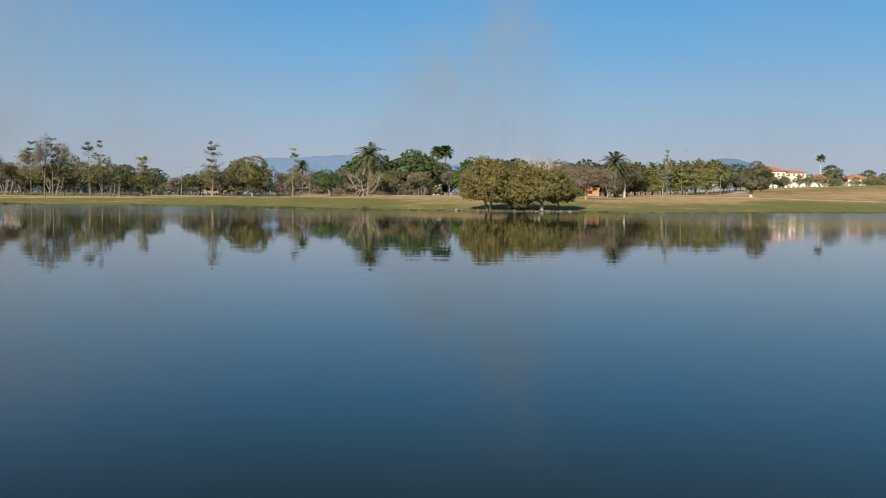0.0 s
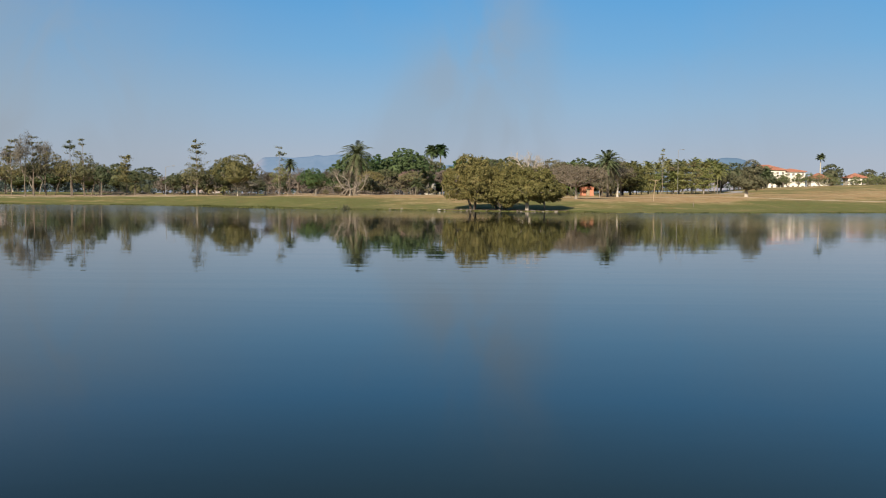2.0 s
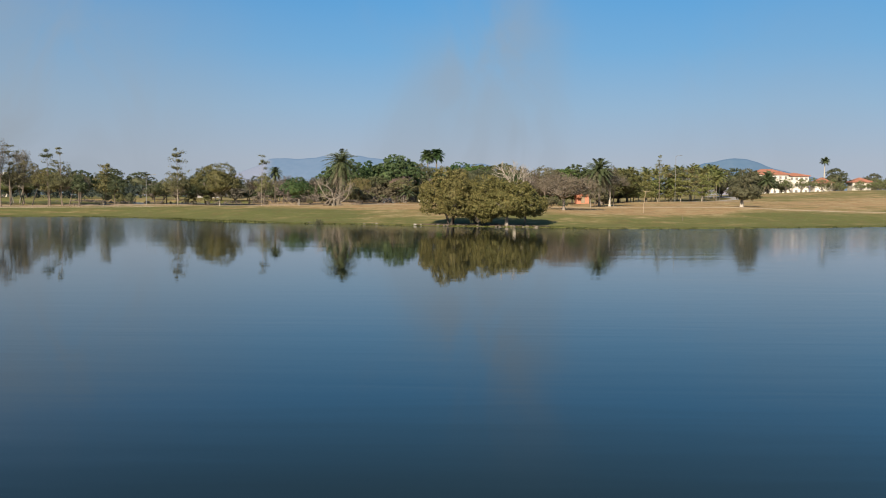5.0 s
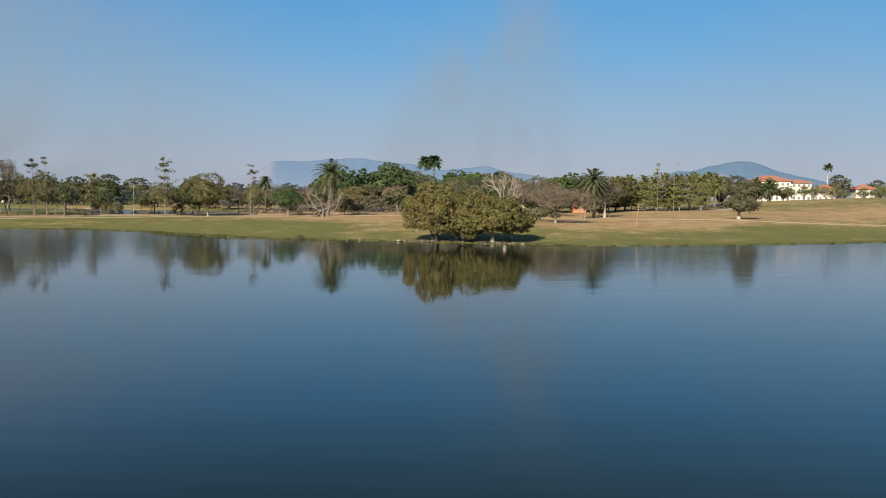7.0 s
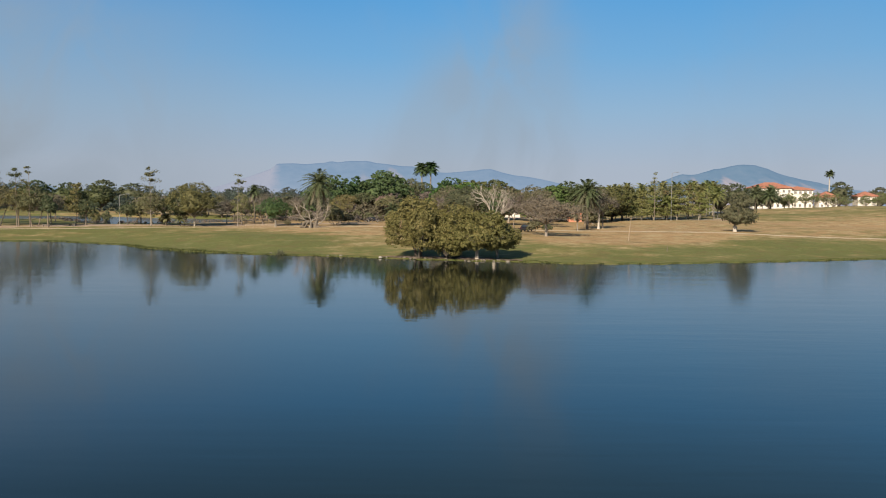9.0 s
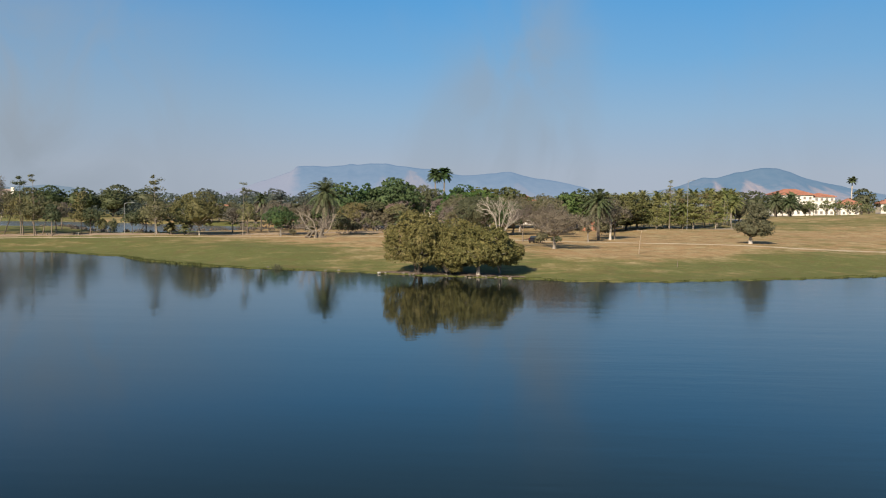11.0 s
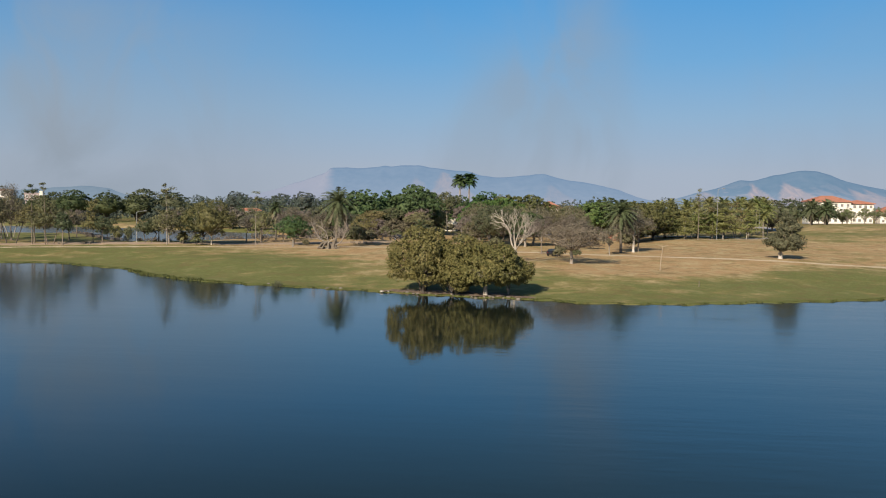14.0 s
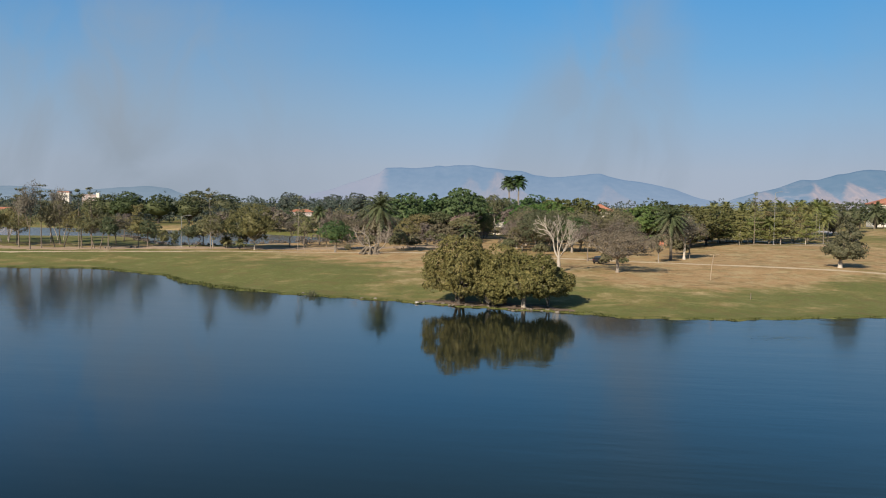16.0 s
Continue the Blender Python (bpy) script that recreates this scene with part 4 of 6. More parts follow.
place(broad_tree("thin_leaved_tree", "small olive-grey tree beside the lawn palm", 123, 6.0, 5.6, M["thin"], M["grey_bark"], 0.3, blobs=22, clusters=260, per=13, leaf=0.22, spread=0.5, trunk_r=0.12, blob_r=(0.10, 0.18), shell=0.5), 38.4, 210.6, 0.5)
snag = place(limbed_tree("dead_tree", "pale dead tree with twisted limbs and a thick stump", 131, [((-3.0, 0.3, 3.6), 0.17, 1.2), ((-1.9, 0.8, 4.6), 0.12, 1.0), ((-3.6, -0.4, 2.2), 0.10, 0.9), ((3.9, 0.2, 4.4), 0.13, 0.9), ((2.4, -0.4, 2.9), 0.11, 0.9), ((-0.7, -0.6, 2.4), 0.11, 0.9), ((1.2, 0.6, 2.0), 0.12, 0.8)], M["grey_bark"], 4, 0.74, 0.5, 0.2, (1, 3), 0.5, 0.35, 0.18), -23.2, 215.0)
stump = Geo()
limb(stump, (0.9, -0.2, -0.2), (1.3, 0.0, 1.7), 0.55, 0.30, 9, 0.04, np.random.default_rng(5))
limb(stump, (-0.5, -0.4, 0.1), (-2.4, -0.6, 0.25), 0.30, 0.2, 8, 0.03, np.random.default_rng(6))
for i, (ex, ey, ez, rad) in enumerate(((-2.5, -0.6, 0.0, 0.34), (-1.4, -1.3, -0.1, 0.30), (0.3, -1.4, -0.1, 0.36), (1.7, -1.0, -0.1, 0.34), (2.4, -0.2, 0.0, 0.30), (-2.0, 0.4, 0.3, 0.26))):
    limb(stump, (ex * 0.22, ey * 0.2, 1.5 - 0.12 * i), (ex, ey, ez), rad, rad * 0.55, 7, 0.10, np.random.default_rng(60 + i))
stump.make("stump", M["palm_bark"], snag, "broken brown stump with spreading roots", smooth=True)

# open, olive-coloured trees along the track
olive = [broad_tree("park_tree", "slender park tree with an open olive-green crown", 30 + i, 8.0, 7.0, M[m], M["grey_bark"], clear, blobs=nb, clusters=int(cl * 0.75), per=14, leaf=0.28, spread=0.52, shell=0.34, stems=st, group="park trees", flat=fl, blob_r=br, trunk_r=0.15)
         for i, (m, clear, nb, cl, st, fl, br) in enumerate((("olive", 0.48, 26, 400, 1, 0.7, (0.09, 0.18)), ("yellow", 0.50, 30, 400, 2, 0.55, (0.08, 0.16)), ("fresh_olive", 0.42, 26, 420, 2, 0.8, (0.09, 0.17)),
                                                                ("dry", 0.46, 24, 300, 2, 0.7, (0.08, 0.16)), ("dark", 0.40, 26, 400, 1, 0.7, (0.09, 0.17)), ("lone", 0.50, 24, 330, 1, 0.6, (0.09, 0.17)), ("olive", 0.55, 28, 350, 2, 0.45, (0.08, 0.15))))]
park = [(-18.5, 288, 8.5, 10), (-24, 285, 7.8, 9.5), (-9.0, 278, 7.6, 9.4), (-10, 292, 9, 9), (-31, 280, 7, 9), (-40, 262, 6.6, 8), (-127, 240, 8.2, 8), (-112, 236, 8.6, 8), (-119, 222, 8.6, 8), (-122, 232, 8.6, 8), (-116, 247, 9, 7)]
spread_copies(olive, park, (8.0, 7.0))
# the row along the track, tree by tree: place, height, width, leaf, bark, clear stem, stems, flatness
ROW = [
    ("dark olive tree with a forked trunk beside the track", -100.8, 221.0, 11.2, 8.4, "olive", "dark_bark", 0.36, 2, 0.7),
    ("yellow-leaved park tree on a short pale stem", -95.4, 221.9, 9.2, 7.6, "yellow", "bark", 0.40, 1, 0.65),
    ("brown-green park tree around a taller slim one", -90.6, 220.8, 9.6, 7.6, "olive", "bark", 0.36, 2, 0.7),
    ("slim dark tree with a narrow crown", -86.5, 218.3, 7.6, 3.4, "dark", "bark", 0.46, 1, 1.1),
    ("low dark umbrella-shaped tree beside the track", -80.8, 226.2, 6.4, 6.0, "dark", "bark", 0.46, 1, 0.45),
    ("small olive tree behind the row", -92.8, 233.4, 7.0, 5.8, "olive", "bark", 0.4, 1, 0.7),
    ("greyish half-dry tree by the pond", -99.1, 249.6, 7.4, 6.6, "dry", "bark", 0.4, 1, 0.7),
    ("low tree with a splayed trunk at the pond edge", -71.0, 229.4, 5.6, 6.2, "dark", "dark_bark", 0.38, 2, 0.55),
    ("small olive tree at the pond edge", -69.6, 233.0, 6.4, 5.4, "olive", "dark_bark", 0.4, 1, 0.7),
    ("yellow-olive tree with a domed top by the track", -65.6, 229.6, 7.6, 7.6, "fresh_olive", "grey_bark", 0.28, 1, 0.8),
    ("broad brownish-green shade tree with a pale trunk", -54.0, 226.6, 10.9, 12.8, "olive_green", "pale_bark", 0.14, 1, 0.7),
    ("dark green shade tree touching its broader neighbour", -58.6, 231.0, 9.6, 10.4, "dark", "dark_bark", 0.06, 2, 0.8),
    ("bright yellow-green tree over a clipped bush", -44.3, 235.0, 7.6, 6.4, "fresh_olive", "bark", 0.44, 1, 0.55),
    ("dense dark-green tree with a low round crown", -34.2, 227.6, 7.2, 8.0, "mango", "bark", 0.26, 1, 0.7),
    ("small yellow-green tree beyond the date palm", -20.0, 243.4, 6.6, 6.4, "yellow", "bark", 0.36, 1, 0.7),
    ("small leafy tree in front of the cottage", -6.2, 306.0, 9.0, 7.6, "fresh_olive", "bark", 0.24, 1, 0.8),
    ("dark olive tree behind the leafless one", 14.2, 236.0, 10.0, 11.0, "dark", "bark", 0.22, 2, 0.75),
    ("narrow leafy tree on the pond bank", -90.2, 254.6, 5.8, 3.2, "yellow", "grey_bark", 0.36, 1, 1.0),
    ("narrow leafy tree beside its twin on the pond bank", -87.4, 255.4, 5.4, 2.8, "olive", "grey_bark", 0.36, 1, 1.0),
    ("short leafy tree on the grass by the pond", -94.0, 257.0, 5.0, 3.6, "olive", "grey_bark", 0.34, 1, 0.9),
    ("yellow-leaved tree at the end of the row", -113.5, 224.0, 8.2, 7.4, "yellow", "bark", 0.36, 1, 0.7),
]
FULL = ("dark", "mango", "lone", "olive_green")
for i, (words, x, y, h, w, leaf_k, bark_k, clear, stems, flat) in enumerate(ROW):
    area = w * h * (1 - clear)
    place(broad_tree("park_tree", words, 300 + i, h, w * 1.16, M[leaf_k], M[bark_k], max(clear - 0.09, 0.1), blobs=20 + int(area / 6), clusters=110 + int((7.0 if leaf_k in FULL else 4.6) * area), per=15, leaf=0.27, spread=0.48, stems=stems,
                     trunk_r=0.07 + 0.009 * h, flat=flat, group="trees in the lakeside row", blob_r=(0.11, 0.19), shell=0.30, core=0.45 if leaf_k in FULL else 0.0, heart=0.30 if leaf_k in FULL else 0.0, fork_at=clear + 0.08), x, y, i * 1.3)
# tufted yellow-green palms at the foot of the big shade tree
tuft_palm = palm("bushy_palm", "low yellow-green feathery palm under the shade tree", 29, 4.0, 2.2, 26, 0, 0.14, group="low palms", leaf_m=M["fresh_olive"], low=-0.7)
spread_copies([tuft_palm], [(-61.5, 228.0, 3.0, 3.6), (-57.2, 225.4, 2.6, 3.2)], (4.0, 4.0))
# darker, fuller trees
broad = [broad_tree("shade_tree", "full brownish-green shade tree beside the track", 40 + i, 10.0, 10.0, M[m], M["grey_bark"], 0.20, blobs=36, clusters=520, per=16, leaf=0.32, spread=0.55, group="shade trees", blob_r=(0.09, 0.17), shell=0.3) for i, m in enumerate(("olive", "dark", "mango"))]
spread_copies(broad, [(9, 240, 7.0, 8.0), (12, 252, 9.6, 11), (21, 236, 8.6, 10)], (10.0, 10.0))
# dry, thin-crowned trees
dry = [twig_tree("dry_tree", "thin brown tree half bare of leaves", 50 + i, 10.0, M["dry"], M["bark"], 5, 2600, 0.28, 0.13, 0.22, 0.44, (2, 3), group="dry trees", first=0.2, spread=0.5, shrink=0.76) for i in range(3)]
spread_copies(dry, [(-104.3, 215.2, 15.0, 9), (-105.8, 230, 13.0, 9), (46.4, 224, 8.4, 9), (24, 212, 8.0, 9), (-115, 227, 11.2, 10), (-124, 219, 10.5, 9), (33, 222, 7.6, 9), (-49, 238, 6.2, 8), (-40, 240, 5.6, 8), (30, 232, 7.6, 9), (-29, 262, 7, 9), (-44, 264, 7.4, 10), (-36, 272, 7.6, 10), (-50, 256, 6, 8), (44.2, 238, 5.6, 8), (-98, 392, 7, 10), (-112, 410, 8, 11), (-70, 372, 7, 10), (-84, 402, 7.6, 10), (-58, 350, 7, 9), (-133, 232, 11.5, 9), (-117, 216, 11.4, 10)], (10.0, 10.0))
place(twig_tree("pink_tree", "small tree hung with pinkish dry blossom", 56, 7.2, M["pink"], M["grey_bark"], 5, 3000, 0.34, 0.14, 0.3, 0.5, (2, 3), first=0.28), -11.5, 284)
place(twig_tree("dry_tree", "pale-trunked greyish tree over the lawn edge", 57, 9.4, M["dry"], M["white_bark"], 5, 4200, 0.3, 0.2, 0.3, 0.5, (2, 3), first=0.22, spread=0.5), 44.9, 221.0)
# slim tiered trees
place(tier_tree("tiered_tree", "tall slim tree with foliage in flat tiers", 60, 14.2, 4.6, M["olive"], M["bark"], 4, 0.66, 0.7, "tiered trees", (6.0, 3.4, 90)), -91.4, 219.5)
place(tier_tree("tiered_tree", "thin tiered tree with dark flat top pads", 61, 13.8, 4.6, M["dark"], M["bark"], 2, 0.88, 1.5, "tiered trees"), -95.0, 220.2)
place(tier_tree("tiered_tree", "tall narrow tiered tree over yellowing lower boughs", 62, 14.0, 6.0, M["olive"], M["grey_bark"], 12, 0.30, 0.7, "tiered trees", (5.0, 2.8, 60), boughs=(3, 6)), -63.9, 224.0)
place(tier_tree("tiered_tree", "sparse tiered tree with a bare upper stem", 63, 12.6, 4.4, M["olive"], M["grey_bark"], 5, 0.62, 0.7, "tiered trees", thin=0.45), -43.0, 225.5)
place(tier_tree("tiered_tree", "grey tiered tree at the end of the lakeside row", 64, 13.6, 7.4, M["olive"], M["bark"], 14, 0.34, 0.7, "tiered trees"), -109.3, 218.5)
place(tier_tree("tiered_tree", "thin tiered tree among the lakeside row", 65, 14.8, 6.4, M["olive"], M["bark"], 12, 0.45, 0.6, "tiered trees"), -104.0, 219.2)
place(tier_tree("tiered_tree", "yellowing tiered tree by the lamp post", 66, 10.0, 6.4, M["yellow"], M["bark"], 9, 0.34, 0.8, "tiered trees", (4.2, 2.4, 60), boughs=(2, 6)), -82.7, 225.4)
place(palm("date_palm", "small slim palm among the track-side trees", 27, 10.0, 2.3, 30, 8, 0.15), -43.4, 245.5)
place(palm("date_palm", "low bushy palm in the undergrowth", 28, 5.4, 3.0, 26, 0, 0.2), -8.0, 270)

# dense green trees behind the lawn
mango = [broad_tree("mango_tree", "dense domed tree with %s foliage" % hue, 70 + i, 14.0, 14.0, M[m], M["dark_bark"], 0.04, blobs=84, clusters=520, per=18, leaf=0.52, spread=0.60, group="dense trees", blob_r=(0.075, 0.12), shell=0.16, core=0.42, slim=0.75, heart=0.38) for i, (m, hue) in enumerate((("mango", "dark green"), ("mango", "dark green"), ("fresh", "bright green"), ("deep", "deep green"), ("olive_green", "olive-green")))]
spread_copies(mango[:2], [(-29.4, 295, 14.4, 18), (-20.9, 305, 14.2, 18), (-12.4, 296, 16.0, 18), (-14, 314, 15.8, 16), (10.5, 322, 14.6, 17), (-1.5, 356, 13.5, 16), (-11, 350, 13, 15), (-37, 304, 9.6, 12)], (14.0, 14.0))
spread_copies(mango[2:3], [(42.0, 288, 11.4, 16), (35.6, 292, 8.6, 12), (50, 318, 11.4, 14), (11.1, 284, 11.2, 15), (16.0, 296, 12.2, 15), (7.5, 298, 11, 13)], (14.0, 14.0))
spread_copies(mango[4:5], [(24.0, 302, 13.4, 18), (24.5, 316, 12.0, 14), (17.0, 314, 13.6, 16), (66, 300, 11.0, 14), (57, 306, 11.6, 15), (53.6, 272, 10.6, 13), (59.5, 283, 11.0, 15)], (14.0, 14.0))
spread_copies(mango[3:4], [(48, 292, 12.8, 16), (45, 318, 12.0, 15), (38, 336, 10.0, 14)], (14.0, 14.0))
far_dome = broad_tree("mango_tree", "dark domed tree seen far across the pond", 77, 14.0, 14.0, M["dark"], M["dark_bark"], 0.04, blobs=28, clusters=230, per=13, leaf=0.6, spread=0.75, group="dense trees", blob_r=(0.12, 0.18), shell=0.14, core=0.42, slim=0.75, heart=0.38)
far_green = broad_tree("mango_tree", "deep green domed tree on the far bank of the pond", 78, 14.0, 14.0, M["deep"], M["dark_bark"], 0.04, blobs=28, clusters=290, per=15, leaf=0.54, spread=0.7, group="dense trees", blob_r=(0.12, 0.18), shell=0.14, core=0.42, slim=0.75, heart=0.38)
spread_copies([far_green], [(-188, 404, 12.4, 17), (-176, 400, 13.6, 18), (-163, 402, 13.0, 17), (-151, 408, 11.8, 15), (-200, 412, 11.0, 15)], (14.0, 14.0))
spread_copies([far_dome], [(-171, 462, 15.5, 20), (-158, 468, 14.0, 18), (-182, 476, 12.0, 17), (-255, 490, 9, 14), (-238, 488, 9, 14), (-271, 492, 9, 14), (-222, 420, 10, 15)], (14.0, 14.0))
# the haze on these comes from their bluish leaf colour
hazy = broad_tree("mango_tree", "hazy domed tree far out on the plain", 79, 14.0, 14.0, M["hazed_leaf"], M["dark_bark"], 0.04, blobs=26, clusters=200, per=12, leaf=0.62, spread=0.75, group="dense trees", blob_r=(0.12, 0.18), shell=0.14, core=0.42, slim=0.75, heart=0.38)
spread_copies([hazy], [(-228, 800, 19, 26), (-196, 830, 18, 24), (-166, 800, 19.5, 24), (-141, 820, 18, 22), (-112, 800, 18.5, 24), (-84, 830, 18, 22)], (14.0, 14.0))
# low brownish trees on the pond's far bank
bank_tree = [broad_tree("park_tree", "low %s tree on the far bank of the pond" % hue, 83 + i, 8.0, 9.0, M[m], M["bark"], 0.10, blobs=24, clusters=170, per=13, leaf=0.44, spread=0.62, group="trees on the far bank", blob_r=(0.11, 0.19), shell=0.25, core=0.4) for i, (m, hue) in enumerate((("dark", "dark olive"), ("dry", "brownish"), ("lone", "dull green")))]
fb = np.random.default_rng(41)
spread_copies(bank_tree, [(x + fb.normal(0, 1.2), float(np.interp(x, POND_X, POND_FAR)) + fb.uniform(4, 17), fb.uniform(4.6, 8.4), fb.uniform(7, 11)) for x in np.linspace(-112, -40, 24)], (8.0, 9.0))
spread_copies([copy_thing(bank_tree[2], Matrix.Identity(4)), copy_thing(bank_tree[1], Matrix.Identity(4))], [(-17.2, 281, 5.6, 7.5), (-21.8, 282, 5.2, 7), (-13.2, 282.5, 5.2, 6.5), (-26, 278, 4.6, 6.5)], (8.0, 9.0), "low brownish tree behind the track-side trees")
# brown-green trees between the clump and the dense ones
mid = [broad_tree("park_tree", "brownish-olive tree behind the lakeside clump", 80 + i, 10.0, 11.0, M[m], M["grey_bark"], 0.14, blobs=34, clusters=480, per=15, leaf=0.32, spread=0.58, group="park trees behind", blob_r=(0.10, 0.18), shell=0.3) for i, m in enumerate(("lone", "olive", "dry"))]
spread_copies(mid, [(9.0, 264, 9.6, 12), (14, 244, 9.0, 11), (7.2, 250, 7.6, 9), (23, 240, 10.2, 12), (31, 246, 10.6, 12), (-14, 296, 10, 11), (9, 272, 10.8, 12), (18, 268, 10.2, 12), (26, 262, 9.4, 11), (32.5, 238, 9.2, 10), (50.5, 264, 9.0, 9.5)], (10.0, 11.0))

place(broad_tree("tall_tree", "tall olive-brown tree with a high open crown over the cottage", 87, 14.6, 12.5, M["olive"], M["grey_bark"], 0.46, blobs=34, clusters=560, per=11, leaf=0.42, spread=0.5, trunk_r=0.2, blob_r=(0.09, 0.17), shell=0.4), -4.6, 334)
place(broad_tree("tall_tree", "dry brown tree beside the hidden cottage", 88, 9.6, 7.0, M["dry"], M["grey_bark"], 0.40, blobs=30, clusters=420, per=11, leaf=0.40, spread=0.5, trunk_r=0.16, blob_r=(0.09, 0.17), shell=0.4), 0.8, 326)

# the slender grove by the service road
grove = [tier_tree("grove_tree", "slim-stemmed tree with layered boughs in the roadside grove", 90 + i, 11.0, 7.0, M[m], M["pale_bark"], 11, 0.24, 1.35, "roadside grove", boughs=(4, 7)) for i, m in enumerate(("grove", "yellow", "grove", "olive"))]
gr = np.random.default_rng(3)
spots = [(63 + 4.1 * i + gr.normal(0, 1.0), 299 - 1.6 * i + 8 * j + gr.normal(0, 1.5), (8.4 + 0.30 * i) * gr.uniform(0.55, 1.12), gr.uniform(7.5, 11.0)) for i in range(7) for j in range(2)]
spread_copies(grove, spots, (11.0, 7.0))
grove_palm = palm("grove_palm", "feathery green palm in the roadside grove", 95, 11.0, 3.6, 30, 0, 0.13, group="grove palms", leaf_m=M["grove"], bark=M["grey_bark"])
spread_copies([grove_palm], [(73, 303, 10.4, 11), (77, 306, 11.4, 11), (81, 303, 11.0, 11), (85, 303, 11.8, 11), (92, 301, 11.4, 11), (98, 302, 10.2, 11), (89, 305, 12.0, 11), (69, 304, 9.6, 11), (79, 293, 8.0, 11), (95, 296, 8.6, 11), (66, 312, 12.0, 11), (71, 318, 12.6, 11), (75, 312, 12.2, 11), (83, 316, 12.8, 11), (88, 318, 12.6, 11), (93, 314, 12.4, 11), (99, 318, 12.4, 11), (103, 324, 12.2, 11), (62, 308, 11.0, 11), (58, 314, 11.6, 11)], (11.0, 11.0))
spread_copies([copy_thing(grove[0], Matrix.Identity(4))], [(69, 285, 6.4, 7)], (11.0, 7.0), "young slim tree at the edge of the grove")

spire = tier_tree("spindly_tree", "very thin tiered tree rising over the roadside grove", 97, 14.0, 4.2, M["fresh_olive"], M["bark"], 8, 0.58, 0.42, "spindly trees")
spread_copies([spire], [(72.4, 282, 14.6, 4.2), (87.0, 297, 12.6, 3.6)], (14.0, 4.2))

# palms and trees round the big house
house_palm = palm("garden_palm", "short bushy palm in front of the big house", 96, 7.5, 4.0, 30, 6, 0.26, group="garden palms")
spread_copies([house_palm], [(142, 393, 10.2, 9), (149, 394, 10.0, 9), (146, 388, 8.6, 8.5), (138, 398, 8.6, 8.5), (152, 402, 10.4, 9), (145, 400, 10.6, 9)], (7.5, 7.5))
garden = broad_tree("garden_tree", "small pale garden tree by the houses", 98, 8.0, 7.0, M["fresh_olive"], M["grey_bark"], 0.2, blobs=16, clusters=110, per=13, leaf=0.36, spread=0.55, trunk_r=0.13, group="garden trees", blob_r=(0.11, 0.2), shell=0.4)
spread_copies([garden], [(163, 405, 5.4, 6), (167, 401, 6.4, 6.5), (172, 403, 5.6, 6.0), (177, 402, 6.0, 6), (160, 402, 5.8, 6), (192, 416, 5.6, 7), (200, 414, 6.2, 8), (205, 412, 5.4, 8), (210, 414, 6.2, 8), (184, 412, 4.2, 5), (147, 398, 6.4, 8), (158, 396, 6.6, 6), (183, 404, 5.6, 7), (188, 408, 4.4, 6), (197, 408, 5.2, 8), (214, 410, 6.0, 8), (219, 414, 5.0, 7), (166, 399, 6.4, 7), (170.5, 398, 6.8, 7), (175, 399, 6.2, 7), (180.5, 401, 6.4, 7), (209, 418, 7.6, 8), (213, 420, 7.2, 9)], (8.0, 7.0), "small pale garden tree by the houses")
spread_copies([copy_thing(far_dome, Matrix.Identity(4))], [(110, 338, 11.0, 12), (118, 346, 11.0, 12), (105, 344, 11.5, 12), (145, 400, 9.0, 11), (151.5, 403, 8.4, 11), (159, 404, 6.4, 8), (196, 432, 12.8, 14), (217, 436, 10.8, 12), (228, 440, 9.4, 12), (240, 440, 10, 13)], (14.0, 14.0), "dark round tree by the houses and the road")

# royal palms
place(palm("royal_palm", "tall royal palm rising above the trees", 100, 21.8, 3.9, 40, 0, 0.34, (0.3, 0), royal=True, leaf_m=M["mango"], bark=M["grey_bark"], group="royal palms", low=-0.85), 0.0, 399)
place(palm("royal_palm", "tall royal palm beside its twin above the trees", 101, 21.0, 3.8, 40, 0, 0.32, (-0.5, 0), royal=True, leaf_m=M["mango"], bark=M["grey_bark"], group="royal palms", low=-0.85), -3.3, 397)
place(palm("royal_palm", "single royal palm standing over the far houses", 102, 18.2, 2.7, 22, 0, 0.3, (0.2, 0), royal=True, bark=M["white_bark"], group="royal palms", low=-0.5), 201.0, 456)

# far woods
fw = np.random.default_rng(17)
far = Geo()
for i in range(560):
    y = fw.uniform(470, 940) if i < 400 else fw.uniform(730, 940)
    x = fw.uniform(-620, 560) if i < 400 else fw.uniform(-0.40, 0.0) * y
    if (0.2 * y < x < 0.55 * y and y < 720) or (-0.34 * y < x < -0.05 * y and y < 700):
        continue
    base = on_land(x, y)
    hh = fw.uniform(13, 19) if y > 690 else fw.uniform(8, 12)
    ww = fw.uniform(9, 17)
    bl = [(np.array((x + fw.normal(0, ww * 0.22), y + fw.normal(0, ww * 0.22), base + hh * fw.uniform(0.25, 0.78))), ww * fw.uniform(0.2, 0.32), 0.75) for _ in range(7)]
    bl += [(np.array((x + fw.normal(0, ww * 0.3), y - 2, base + 1.6)), 2.6, 0.8) for _ in range(2)]
    crown_leaves(far, bl, 22, 8, 1.15, 1.5, fw, -0.5, shell=0.12, slim=0.75)
